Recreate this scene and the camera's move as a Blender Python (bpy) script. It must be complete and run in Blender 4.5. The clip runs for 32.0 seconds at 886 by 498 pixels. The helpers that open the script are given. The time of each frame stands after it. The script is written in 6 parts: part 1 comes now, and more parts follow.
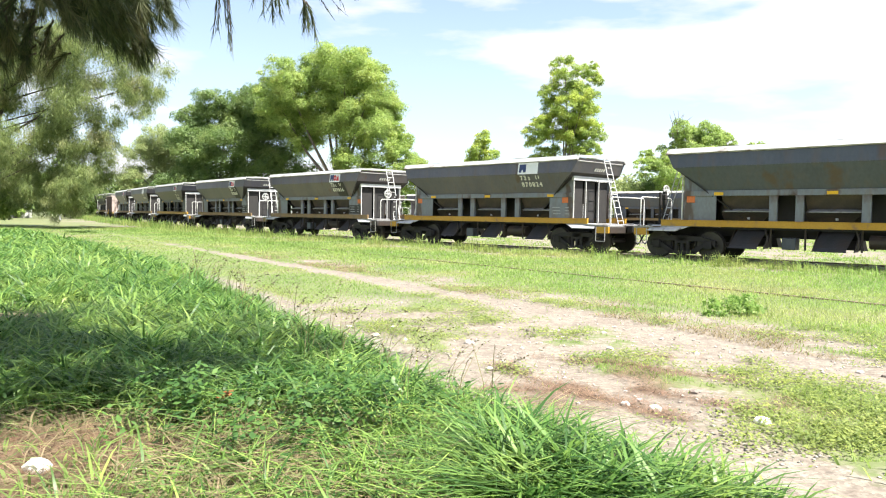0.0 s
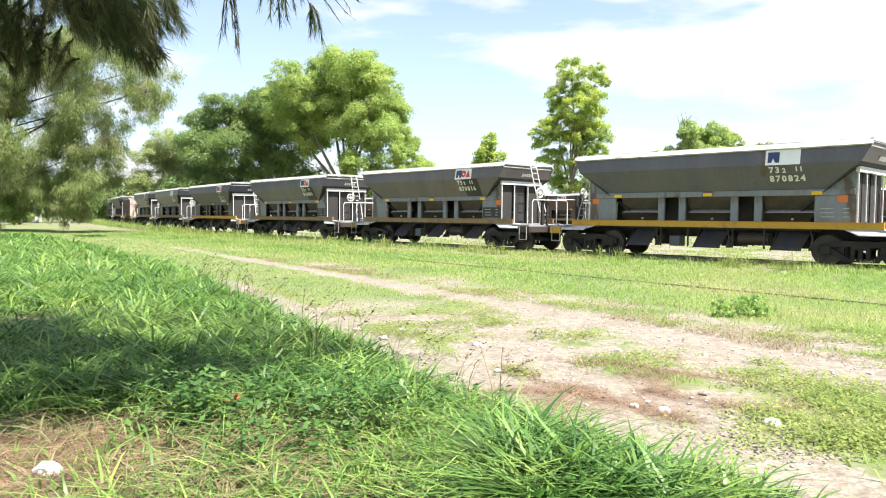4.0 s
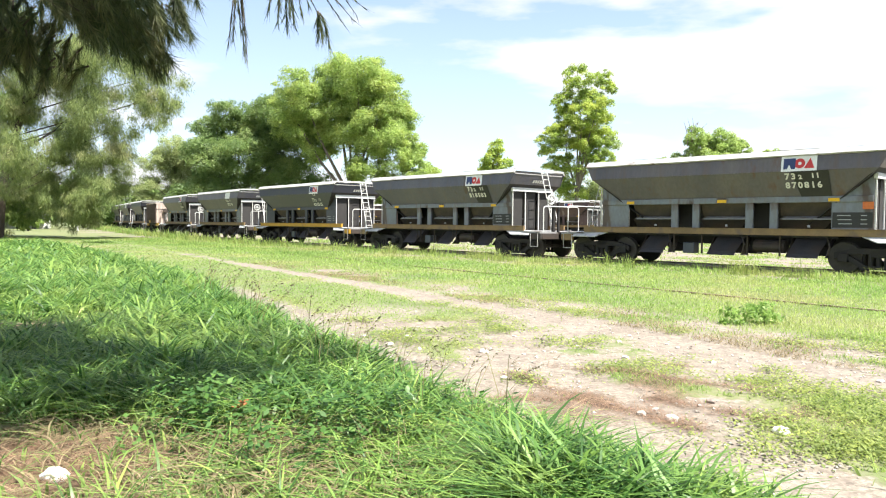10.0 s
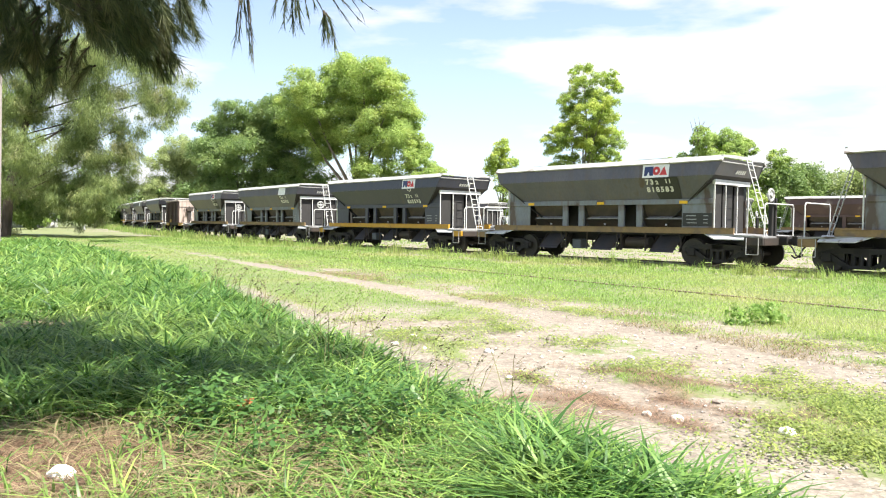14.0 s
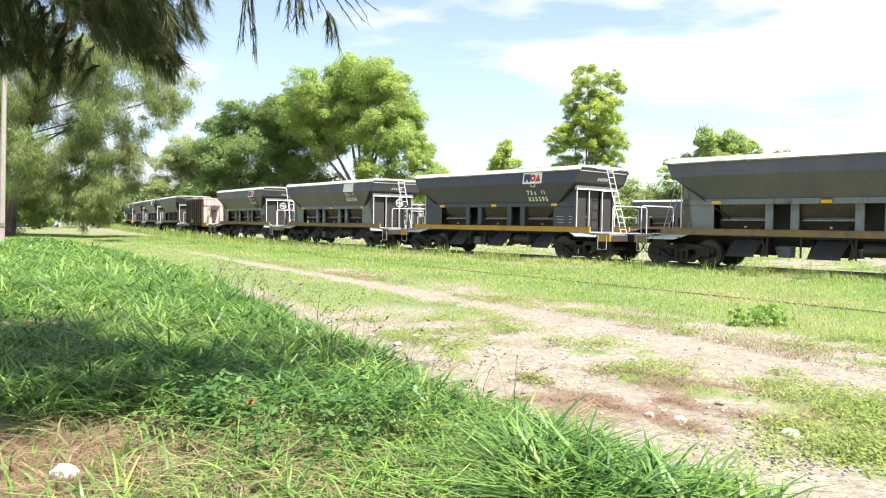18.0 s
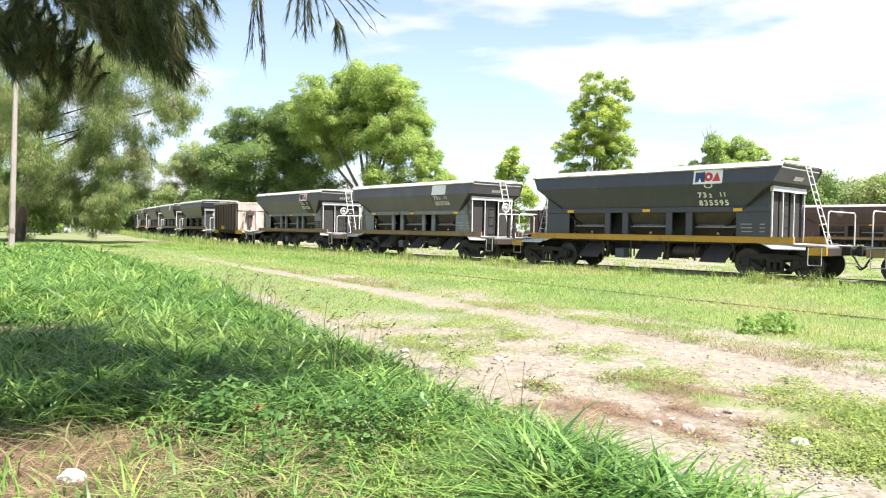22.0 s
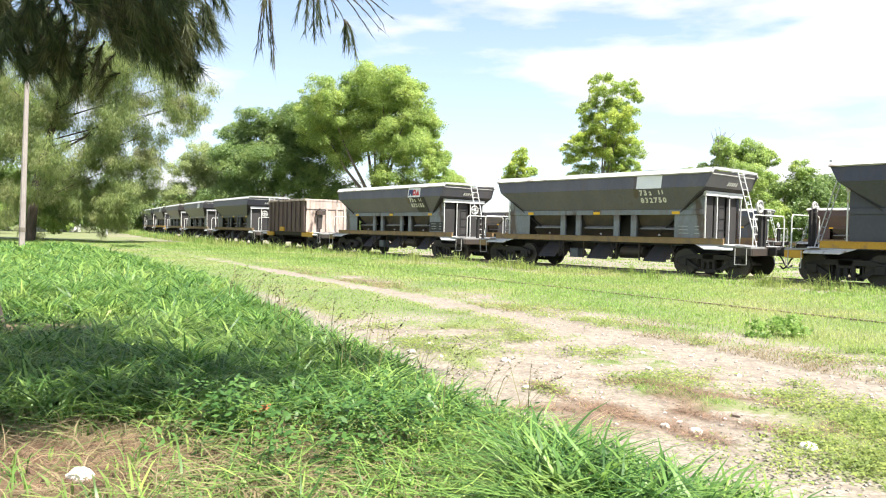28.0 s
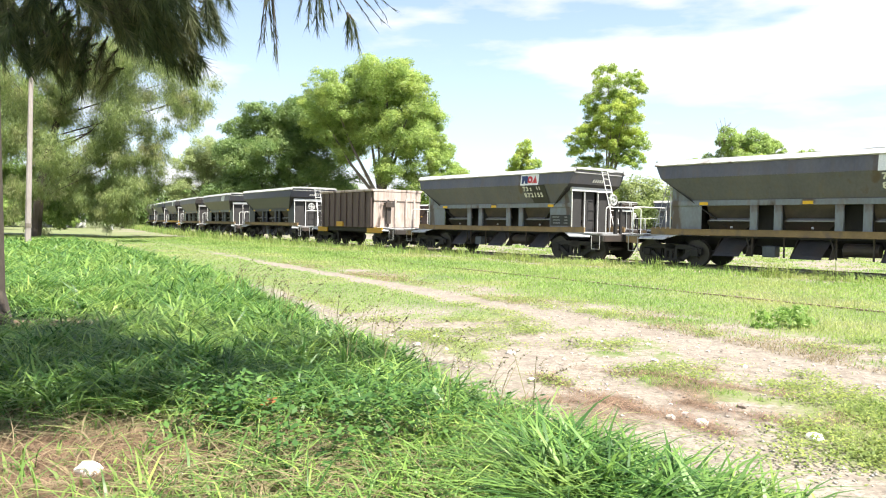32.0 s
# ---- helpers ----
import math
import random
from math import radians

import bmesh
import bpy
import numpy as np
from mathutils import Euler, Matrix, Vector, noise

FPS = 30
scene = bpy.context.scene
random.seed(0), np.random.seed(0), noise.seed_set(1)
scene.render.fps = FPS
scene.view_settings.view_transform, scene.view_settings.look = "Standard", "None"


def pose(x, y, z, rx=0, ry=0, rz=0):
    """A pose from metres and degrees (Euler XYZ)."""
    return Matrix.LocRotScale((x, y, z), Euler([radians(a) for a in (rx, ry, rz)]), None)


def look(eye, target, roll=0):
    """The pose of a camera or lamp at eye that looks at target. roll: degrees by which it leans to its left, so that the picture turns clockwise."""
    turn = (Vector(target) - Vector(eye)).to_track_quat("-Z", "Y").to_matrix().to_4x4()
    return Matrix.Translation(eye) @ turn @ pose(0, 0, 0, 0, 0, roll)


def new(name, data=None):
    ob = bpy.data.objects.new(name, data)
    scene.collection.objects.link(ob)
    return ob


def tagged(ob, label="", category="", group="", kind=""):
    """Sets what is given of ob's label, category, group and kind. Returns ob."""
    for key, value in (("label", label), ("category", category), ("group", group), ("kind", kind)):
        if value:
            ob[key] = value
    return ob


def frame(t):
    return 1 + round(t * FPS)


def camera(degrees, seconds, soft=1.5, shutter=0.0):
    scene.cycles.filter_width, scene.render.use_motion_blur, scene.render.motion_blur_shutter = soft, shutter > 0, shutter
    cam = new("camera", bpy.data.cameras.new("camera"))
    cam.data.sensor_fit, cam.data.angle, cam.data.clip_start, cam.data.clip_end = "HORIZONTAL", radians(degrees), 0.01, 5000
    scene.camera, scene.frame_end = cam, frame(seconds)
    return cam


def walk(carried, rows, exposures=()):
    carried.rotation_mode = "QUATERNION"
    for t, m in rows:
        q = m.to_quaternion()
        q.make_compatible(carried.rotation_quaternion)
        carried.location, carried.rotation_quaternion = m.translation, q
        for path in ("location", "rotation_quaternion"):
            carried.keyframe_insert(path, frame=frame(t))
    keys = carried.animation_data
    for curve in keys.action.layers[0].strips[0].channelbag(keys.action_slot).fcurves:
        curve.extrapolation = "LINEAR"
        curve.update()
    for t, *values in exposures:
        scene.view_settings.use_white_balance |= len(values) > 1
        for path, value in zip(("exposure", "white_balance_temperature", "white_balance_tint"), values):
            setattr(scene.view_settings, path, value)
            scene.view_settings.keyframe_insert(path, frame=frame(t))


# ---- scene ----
# ---------------------------------------------------------------- camera
cam = camera(64, 32.0, soft=1.1)
EYE = Vector((0.0, 0.0, 1.458))


def aim(yaw, pitch, roll):
    """Pose at the tripod: degrees to the left of +Y, upwards, and of lean."""
    a, b = radians(yaw), radians(pitch)
    return look(EYE, EYE + Vector((-math.sin(a) * math.cos(b), math.cos(a) * math.cos(b), math.sin(b))) * 10, roll)


walk(cam, [(t, aim(yaw, pitch, roll)) for t, yaw, pitch, roll in (
    (0, -1.318, -2.800, 0.786), (0.5, -1.224, -2.843, 0.674), (1, -1.111, -2.859, 0.566), (1.5, -1.002, -2.866, 0.506),
    (2, -0.927, -2.873, 0.488), (2.5, -0.869, -2.843, 0.471), (3, -0.805, -2.772, 0.465), (3.5, -0.756, -2.711, 0.460),
    (5.5, -0.637, -2.355, 0.524), (6, -0.568, -2.344, 0.502), (6.5, -0.487, -2.331, 0.510), (7, -0.438, -2.303, 0.543),
    (7.5, -0.434, -2.261, 0.577), (8, -0.415, -2.208, 0.598), (8.5, -0.352, -2.155, 0.594), (9, -0.272, -2.117, 0.549),
    (9.5, -0.205, -2.100, 0.506), (10, -0.190, -2.089, 0.511), (10.5, -0.212, -2.071, 0.545), (11, -0.216, -2.045, 0.569),
    (11.5, -0.189, -2.017, 0.583), (12, -0.141, -1.996, 0.605), (12.5, -0.074, -1.982, 0.601), (13, 0.014, -2.004, 0.561),
    (13.5, 0.131, -2.053, 0.573), (14, 0.241, -2.130, 0.611), (14.5, 0.307, -2.271, 0.539), (16.5, 0.432, -3.059, 0.441),
    (17, 0.500, -2.628, 0.493), (17.5, 0.504, -2.332, 0.603), (18, 0.483, -2.099, 0.744), (18.5, 0.488, -1.998, 0.844),
    (19, 0.523, -1.915, 0.895), (19.5, 0.577, -1.846, 0.926), (20, 0.641, -1.786, 0.934), (20.5, 0.722, -1.729, 0.948),
    (21, 0.827, -1.664, 0.972), (21.5, 0.948, -1.604, 0.948), (22, 1.074, -1.573, 0.873), (22.5, 1.181, -1.571, 0.834),
    (23, 1.258, -1.563, 0.884), (23.5, 1.326, -1.528, 0.993), (24, 1.384, -1.474, 1.097), (24.5, 1.420, -1.414, 1.143),
    (25, 1.449, -1.367, 1.143), (25.5, 1.475, -1.336, 1.128), (27.5, 1.620, -1.393, 1.238), (28, 1.683, -1.484, 1.166),
    (28.5, 1.717, -1.528, 1.121), (29, 1.719, -1.550, 1.109), (29.5, 1.716, -1.587, 1.103), (30, 1.727, -1.650, 1.052),
    (30.5, 1.765, -1.748, 0.944), (31, 1.833, -1.886, 0.812), (31.5, 1.928, -2.001, 0.744), (32, 2.045, -2.063, 0.767)
)])

# ---------------------------------------------------------------- light
SUN_WAY = Vector((0.72, -0.64, 1.75)).normalized()      # towards the sun
sun_elevation = math.asin(SUN_WAY.z)
sun_azimuth = math.atan2(SUN_WAY.x, SUN_WAY.y)
scene.view_settings.exposure = 1.72

world = bpy.data.worlds.new("world")
scene.world = world
world.use_nodes = True
wn, wl = world.node_tree.nodes, world.node_tree.links
wn.clear()
sky = wn.new("ShaderNodeTexSky")
sky.sky_type = "NISHITA"
sky.sun_disc = False
sky.sun_elevation = sun_elevation
sky.sun_rotation = sun_azimuth
sky.air_density, sky.dust_density, sky.ozone_density = 1.0, 0.6, 1.2
wcoord = wn.new("ShaderNodeTexCoord")
wmap = wn.new("ShaderNodeMapping")
wmap.inputs["Scale"].default_value = (1.6, 1.6, 6.5)
wmap.inputs["Location"].default_value = (0.35, 0.1, 0.55)
wl.new(wcoord.outputs["Generated"], wmap.inputs["Vector"])
cloud = wn.new("ShaderNodeTexNoise")
cloud.inputs["Scale"].default_value = 1.7
cloud.inputs["Detail"].default_value = 7
cloud.inputs["Roughness"].default_value = 0.52
wl.new(wmap.outputs["Vector"], cloud.inputs["Vector"])
cramp = wn.new("ShaderNodeValToRGB")
cramp.color_ramp.elements[0].position, cramp.color_ramp.elements[1].position = 0.49, 0.60
wl.new(cloud.outputs["Fac"], cramp.inputs["Fac"])
cmix = wn.new("ShaderNodeMixRGB")
cmix.inputs["Color2"].default_value = (5.0, 4.97, 5.05, 1)
wl.new(cramp.outputs["Color"], cmix.inputs["Fac"])
haze = wn.new("ShaderNodeMixRGB")
wsep = wn.new("ShaderNodeSeparateXYZ")
wl.new(wcoord.outputs["Generated"], wsep.inputs["Vector"])
whaze = wn.new("ShaderNodeMapRange")
whaze.inputs["From Min"].default_value, whaze.inputs["From Max"].default_value = 0.02, 0.30
whaze.inputs["To Min"].default_value, whaze.inputs["To Max"].default_value = 0.52, 0.24
wl.new(wsep.outputs["Z"], whaze.inputs["Value"])
wl.new(whaze.outputs["Result"], haze.inputs["Fac"])
haze.inputs["Color2"].default_value = (4.6, 5.2, 6.2, 1)
wl.new(sky.outputs["Color"], haze.inputs["Color1"])
wl.new(haze.outputs["Color"], cmix.inputs["Color1"])
wback = wn.new("ShaderNodeBackground")
wback.inputs["Strength"].default_value = 0.072
wout = wn.new("ShaderNodeOutputWorld")
wl.new(cmix.outputs["Color"], wback.inputs["Color"])
wl.new(wback.outputs["Background"], wout.inputs["Surface"])

lamp = bpy.data.lights.new("sun", "SUN")
lamp.energy, lamp.angle, lamp.color = 4.6, radians(0.6), (1.0, 0.96, 0.88)
new("sun", lamp).matrix_world = look((0, 0, 60), Vector((0, 0, 60)) - SUN_WAY)


# ---------------------------------------------------------------- materials
def mat(name, colors, scale=4.0, rough=0.7, metal=0.0, bump=0.2, grain=30.0, spread=0.5, stretch=(1, 1, 1), vary=0.0,
        island=False, leafy=0.0, spots=None, streak=None, where="Object"):
    """A node material: two or three colours blended by broad noise, broken by fine grain, with bump. vary: change from
    object to object (or piece to piece); leafy: share of light let through; spots: (colour, amount, scale) of stains; streak: (colour, amount) of runs down the sheet."""
    m = bpy.data.materials.new(name)
    m.use_nodes = True
    n, l = m.node_tree.nodes, m.node_tree.links
    bsdf = n["Principled BSDF"]
    co = n.new("ShaderNodeTexCoord")
    mp = n.new("ShaderNodeMapping")
    mp.inputs["Scale"].default_value = stretch
    l.new(co.outputs[where], mp.inputs["Vector"])
    broad = n.new("ShaderNodeTexNoise")
    broad.inputs["Scale"].default_value, broad.inputs["Detail"].default_value = scale, 5
    l.new(mp.outputs["Vector"], broad.inputs["Vector"])
    ramp = n.new("ShaderNodeValToRGB")
    els = ramp.color_ramp.elements
    lo, hi = 0.5 - spread / 2, 0.5 + spread / 2
    els[0].position, els[0].color = lo, (*colors[0], 1)
    els[1].position, els[1].color = hi, (*colors[-1], 1)
    for k, c in enumerate(colors[1:-1]):
        e = els.new(lo + (hi - lo) * (k + 1) / (len(colors) - 1))
        e.color = (*c, 1)
    l.new(broad.outputs["Fac"], ramp.inputs["Fac"])
    fine = n.new("ShaderNodeTexNoise")
    fine.inputs["Scale"].default_value, fine.inputs["Detail"].default_value = grain, 3
    l.new(mp.outputs["Vector"], fine.inputs["Vector"])
    hsv = n.new("ShaderNodeHueSaturation")
    rng = n.new("ShaderNodeMapRange")
    rng.inputs["To Min"].default_value, rng.inputs["To Max"].default_value = 0.75, 1.25
    l.new(fine.outputs["Fac"], rng.inputs["Value"])
    l.new(rng.outputs["Result"], hsv.inputs["Value"])
    l.new(ramp.outputs["Color"], hsv.inputs["Color"])
    last = hsv.outputs["Color"]
    if spots:
        sn = n.new("ShaderNodeTexNoise")
        sn.inputs["Scale"].default_value, sn.inputs["Detail"].default_value = spots[2], 6
        l.new(mp.outputs["Vector"], sn.inputs["Vector"])
        sr = n.new("ShaderNodeMapRange")
        sr.inputs["From Min"].default_value, sr.inputs["From Max"].default_value = 0.72 - spots[1], 0.80 - spots[1]
        l.new(sn.outputs["Fac"], sr.inputs["Value"])
        mx = n.new("ShaderNodeMixRGB")
        mx.inputs["Color2"].default_value = (*spots[0], 1)
        l.new(sr.outputs["Result"], mx.inputs["Fac"])
        l.new(last, mx.inputs["Color1"])
        last = mx.outputs["Color"]
    if streak:
        smap = n.new("ShaderNodeMapping")
        smap.inputs["Scale"].default_value = (5.0, 5.0, 0.45)
        l.new(co.outputs[where], smap.inputs["Vector"])
        runs = n.new("ShaderNodeTexNoise")
        runs.inputs["Scale"].default_value, runs.inputs["Detail"].default_value = 1.0, 4
        l.new(smap.outputs["Vector"], runs.inputs["Vector"])
        rr = n.new("ShaderNodeMapRange")
        rr.inputs["From Min"].default_value, rr.inputs["From Max"].default_value, rr.inputs["To Max"].default_value = 0.50, 0.74, streak[1]
        l.new(runs.outputs["Fac"], rr.inputs["Value"])
        rm = n.new("ShaderNodeMixRGB")
        rm.inputs["Color2"].default_value = (*streak[0], 1)
        l.new(rr.outputs["Result"], rm.inputs["Fac"])
        l.new(last, rm.inputs["Color1"])
        last = rm.outputs["Color"]
    if vary:
        src = n.new("ShaderNodeNewGeometry").outputs["Random Per Island"] if island else n.new("ShaderNodeObjectInfo").outputs["Random"]
        vr = n.new("ShaderNodeMapRange")
        vr.inputs["To Min"].default_value, vr.inputs["To Max"].default_value = 1 - vary, 1 + vary
        l.new(src, vr.inputs["Value"])
        h2 = n.new("ShaderNodeHueSaturation")
        hr = n.new("ShaderNodeMapRange")
        hr.inputs["To Min"].default_value, hr.inputs["To Max"].default_value = 0.5 + 0.05 * vary, 0.5 - 0.05 * vary
        l.new(src, hr.inputs["Value"])
        l.new(hr.outputs["Result"], h2.inputs["Hue"])
        l.new(vr.outputs["Result"], h2.inputs["Value"])
        l.new(last, h2.inputs["Color"])
        last = h2.outputs["Color"]
    l.new(last, bsdf.inputs["Base Color"])
    bsdf.inputs["Roughness"].default_value = rough
    bsdf.inputs["Metallic"].default_value = metal
    if bump:
        bp = n.new("ShaderNodeBump")
        bp.inputs["Strength"].default_value, bp.inputs["Distance"].default_value = bump, 0.02
        l.new(fine.outputs["Fac"], bp.inputs["Height"])
        l.new(bp.outputs["Normal"], bsdf.inputs["Normal"])
    if leafy:
        tr = n.new("ShaderNodeBsdfTranslucent")
        ms = n.new("ShaderNodeMixShader")
        ms.inputs["Fac"].default_value = leafy
        l.new(last, tr.inputs["Color"])
        l.new(bsdf.outputs["BSDF"], ms.inputs[1])
        l.new(tr.outputs["BSDF"], ms.inputs[2])
        l.new(ms.outputs["Shader"], n["Material Output"].inputs["Surface"])
    return m


RUST = (0.085, 0.062, 0.05)
M_GREY = mat("grey_steel_paint", [(0.066, 0.068, 0.086), (0.090, 0.089, 0.108), (0.118, 0.111, 0.120)], 0.9, 0.42, 0.0, 0.08, 14, 0.5, (1, 1, 0.5), spots=(RUST, 0.08, 1.8), streak=((0.11, 0.088, 0.075), 0.55))
M_WARM = mat("weathered_grey_paint", [(0.074, 0.070, 0.084), (0.104, 0.095, 0.106), (0.138, 0.121, 0.118)], 0.8, 0.45, 0.0, 0.1, 12, 0.45, (1, 1, 0.4), spots=((0.12, 0.07, 0.052), 0.11, 1.9), streak=((0.115, 0.082, 0.066), 0.6))
M_NEW = mat("fresh_dark_grey_paint", [(0.041, 0.045, 0.064), (0.050, 0.053, 0.073)], 0.7, 0.42, 0.0, 0.05, 12, 0.5, (1, 1, 0.6), spots=((0.07, 0.064, 0.062), 0.08, 1.0), streak=((0.066, 0.063, 0.066), 0.4))
M_BLUE = mat("bluish_grey_paint", [(0.055, 0.066, 0.086), (0.079, 0.09, 0.113)], 0.8, 0.42, 0.0, 0.06, 12, 0.5, (1, 1, 0.5), spots=(RUST, 0.12, 1.2), streak=((0.10, 0.085, 0.075), 0.5))
M_PLATE = mat("pale_blue_grey_plate", [(0.13, 0.150, 0.175), (0.17, 0.190, 0.215), (0.15, 0.152, 0.157)], 1.1, 0.5, 0.0, 0.08, 14, 0.5, (1, 1, 0.5), spots=(RUST, 0.14, 1.5), streak=((0.16, 0.115, 0.085), 0.55))
M_BROWN = mat("brown_freight_paint", [(0.055, 0.036, 0.033), (0.083, 0.052, 0.047), (0.105, 0.072, 0.061)], 0.7, 0.7, 0.0, 0.1, 12, 0.5, (1, 1, 0.6), spots=((0.2, 0.17, 0.15), 0.10, 1.0))
M_RIM = mat("pale_rim_paint", [(0.33, 0.33, 0.33), (0.42, 0.42, 0.41), (0.28, 0.265, 0.25)], 1.4, 0.5, 0.0, 0.06, 20, 0.5, spots=((0.18, 0.15, 0.13), 0.12, 2.2))
M_YELLOW = mat("yellow_sill_paint", [(0.400, 0.216, 0.016), (0.464, 0.264, 0.024)], 1.2, 0.5, 0.0, 0.05, 20, 0.5, spots=((0.22, 0.13, 0.06), 0.13, 1.6))
M_OCHRE = mat("faded_ochre_paint", [(0.186, 0.118, 0.050), (0.223, 0.149, 0.068), (0.155, 0.105, 0.056)], 1.2, 0.65, 0.0, 0.08, 20, 0.5, spots=((0.14, 0.10, 0.07), 0.16, 1.6))
M_REFLECT = mat("yellow_marker", [(0.70, 0.40, 0.01), (0.80, 0.48, 0.02)], 6, 0.4, 0, 0.02, 30)
M_ORANGE = mat("orange_marker", [(0.55, 0.13, 0.03), (0.60, 0.17, 0.04)], 6, 0.5, 0, 0.02, 30)
M_WHITE = mat("white_rail_paint", [(0.50, 0.50, 0.49), (0.62, 0.62, 0.60)], 5, 0.5, 0.0, 0.04, 40, 0.5, spots=((0.35, 0.27, 0.2), 0.10, 5))
M_DECK = mat("grey_deck_sheet", [(0.22, 0.22, 0.22), (0.33, 0.325, 0.32)], 2, 0.5, 0.2, 0.1, 30, 0.5, spots=((0.09, 0.07, 0.06), 0.18, 2))
M_PLANK = mat("pale_walkway_sheet", [(0.40, 0.41, 0.42), (0.55, 0.55, 0.55)], 2.5, 0.45, 0.2, 0.1, 30, 0.5, spots=((0.12, 0.09, 0.07), 0.10, 3))
M_DARK = mat("sooty_running_gear", [(0.009, 0.009, 0.009), (0.018, 0.016, 0.015), (0.026, 0.021, 0.017)], 3, 0.7, 0.1, 0.25, 25, 0.5)
M_TREAD = mat("worn_wheel_steel", [(0.030, 0.027, 0.024), (0.054, 0.048, 0.042)], 3, 0.5, 0.4, 0.1, 25, 0.5)
M_CHUTE = mat("rusty_chute_steel", [(0.033, 0.030, 0.030), (0.051, 0.042, 0.036), (0.072, 0.048, 0.036)], 1.5, 0.65, 0.2, 0.15, 18, 0.5)
M_GATE = mat("bluish_chute_gate", [(0.045, 0.046, 0.055), (0.065, 0.062, 0.068), (0.08, 0.06, 0.05)], 1.5, 0.5, 0.2, 0.12, 18, 0.5)
# near-black for the wagons' recesses: their shade is put into this colour
M_INNER = mat("shaded_recess_plate", [(0.018, 0.017, 0.017), (0.03, 0.027, 0.025)], 2, 0.75, 0, 0.15, 18, 0.5)
M_BLACK = mat("black_number_patch", [(0.018, 0.018, 0.02), (0.03, 0.03, 0.03)], 3, 0.55, 0, 0.04, 20)
M_LETTER = mat("stencil_white", [(0.62, 0.61, 0.56), (0.72, 0.71, 0.66)], 6, 0.6, 0, 0.02, 40)
M_FADED = mat("faded_stencil", [(0.30, 0.32, 0.33), (0.42, 0.43, 0.43)], 6, 0.6, 0, 0.02, 40)
M_WEED = mat("broad_weed_leaf", [(0.05, 0.125, 0.026), (0.095, 0.195, 0.042)], 3, 0.5, 0, 0, 8, vary=0.35, island=True, leafy=0.4)
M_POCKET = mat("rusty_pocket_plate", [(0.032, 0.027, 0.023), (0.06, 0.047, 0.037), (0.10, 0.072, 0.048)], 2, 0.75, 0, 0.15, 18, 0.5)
M_PANEL = mat("emblem_white", [(0.74, 0.74, 0.74), (0.82, 0.82, 0.82)], 3, 0.5, 0, 0.02, 30)
M_NAVY = mat("emblem_navy", [(0.02, 0.035, 0.12), (0.03, 0.05, 0.15)], 3, 0.5, 0, 0.02, 30)
M_RED = mat("emblem_red", [(0.50, 0.03, 0.03), (0.58, 0.05, 0.05)], 3, 0.5, 0, 0.02, 30)
M_PINK = mat("faded_pink_end_sheet", [(0.33, 0.26, 0.225), (0.42, 0.35, 0.31), (0.22, 0.15, 0.115)], 1.3, 0.65, 0, 0.1, 14, 0.5, (1, 1, 0.35), spots=(RUST, 0.15, 2.0), streak=((0.16, 0.10, 0.07), 0.7))
M_BOX = mat("brown_box_side", [(0.060, 0.042, 0.036), (0.090, 0.060, 0.054), (0.120, 0.084, 0.072)], 1.0, 0.7, 0, 0.12, 14, 0.5, (1, 1, 0.5), streak=((0.15, 0.12, 0.10), 0.5))
M_RAIL = mat("rusty_rail", [(0.17, 0.12, 0.085), (0.26, 0.18, 0.13)], 3, 0.6, 0.1, 0.2, 30)
M_SLEEPER = mat("weathered_sleeper", [(0.14, 0.115, 0.09), (0.22, 0.185, 0.15)], 3, 0.9, 0, 0.4, 25, vary=0.2, where="Object")
M_STONE = mat("track_stone", [(0.26, 0.235, 0.20), (0.42, 0.385, 0.34), (0.15, 0.125, 0.105)], 9, 0.9, 0, 0.3, 60, vary=0.4, island=True)
M_DULLSTONE = mat("dull_brown_stone", [(0.16, 0.13, 0.11), (0.26, 0.22, 0.19)], 14, 0.9, 0, 0.4, 60)
M_PALE = mat("white_stone", [(0.78, 0.74, 0.70), (0.86, 0.84, 0.80)], 12, 0.7, 0, 0.2, 60)
M_DRYLEAF = mat("orange_dry_leaf", [(0.30, 0.09, 0.03), (0.40, 0.15, 0.05)], 14, 0.7, 0, 0.2, 60, leafy=0.2)
M_BARK = mat("dark_casuarina_bark", [(0.05, 0.038, 0.03), (0.09, 0.07, 0.055)], 3, 0.95, 0, 0.7, 18, 0.5, (1, 1, 0.35))
M_BARK2 = mat("grey_tree_bark", [(0.12, 0.10, 0.08), (0.20, 0.17, 0.14)], 2, 0.95, 0, 0.5, 12, 0.5, (1, 1, 0.35))
M_LEAF = mat("broadleaf_green", [(0.23, 0.33, 0.09), (0.33, 0.44, 0.12), (0.45, 0.52, 0.145)], 0.4, 0.5, 0, 0, 3, 0.4, vary=0.2, island=True, leafy=0.56)
M_LEAFDARK = mat("deep_green_leaf", [(0.125, 0.20, 0.062), (0.175, 0.262, 0.078), (0.27, 0.34, 0.105)], 0.35, 0.5, 0, 0, 3, 0.45, vary=0.2, island=True, leafy=0.46)
M_LEAFBRIGHT = mat("eucalypt_green", [(0.22, 0.32, 0.085), (0.36, 0.46, 0.10), (0.54, 0.60, 0.13)], 0.4, 0.5, 0, 0, 3, 0.32, vary=0.2, island=True, leafy=0.58)
M_NEEDLE = mat("casuarina_needles", [(0.15, 0.20, 0.072), (0.25, 0.315, 0.11), (0.33, 0.33, 0.16)], 0.5, 0.6, 0, 0, 4, 0.4, vary=0.35, island=True, leafy=0.55)
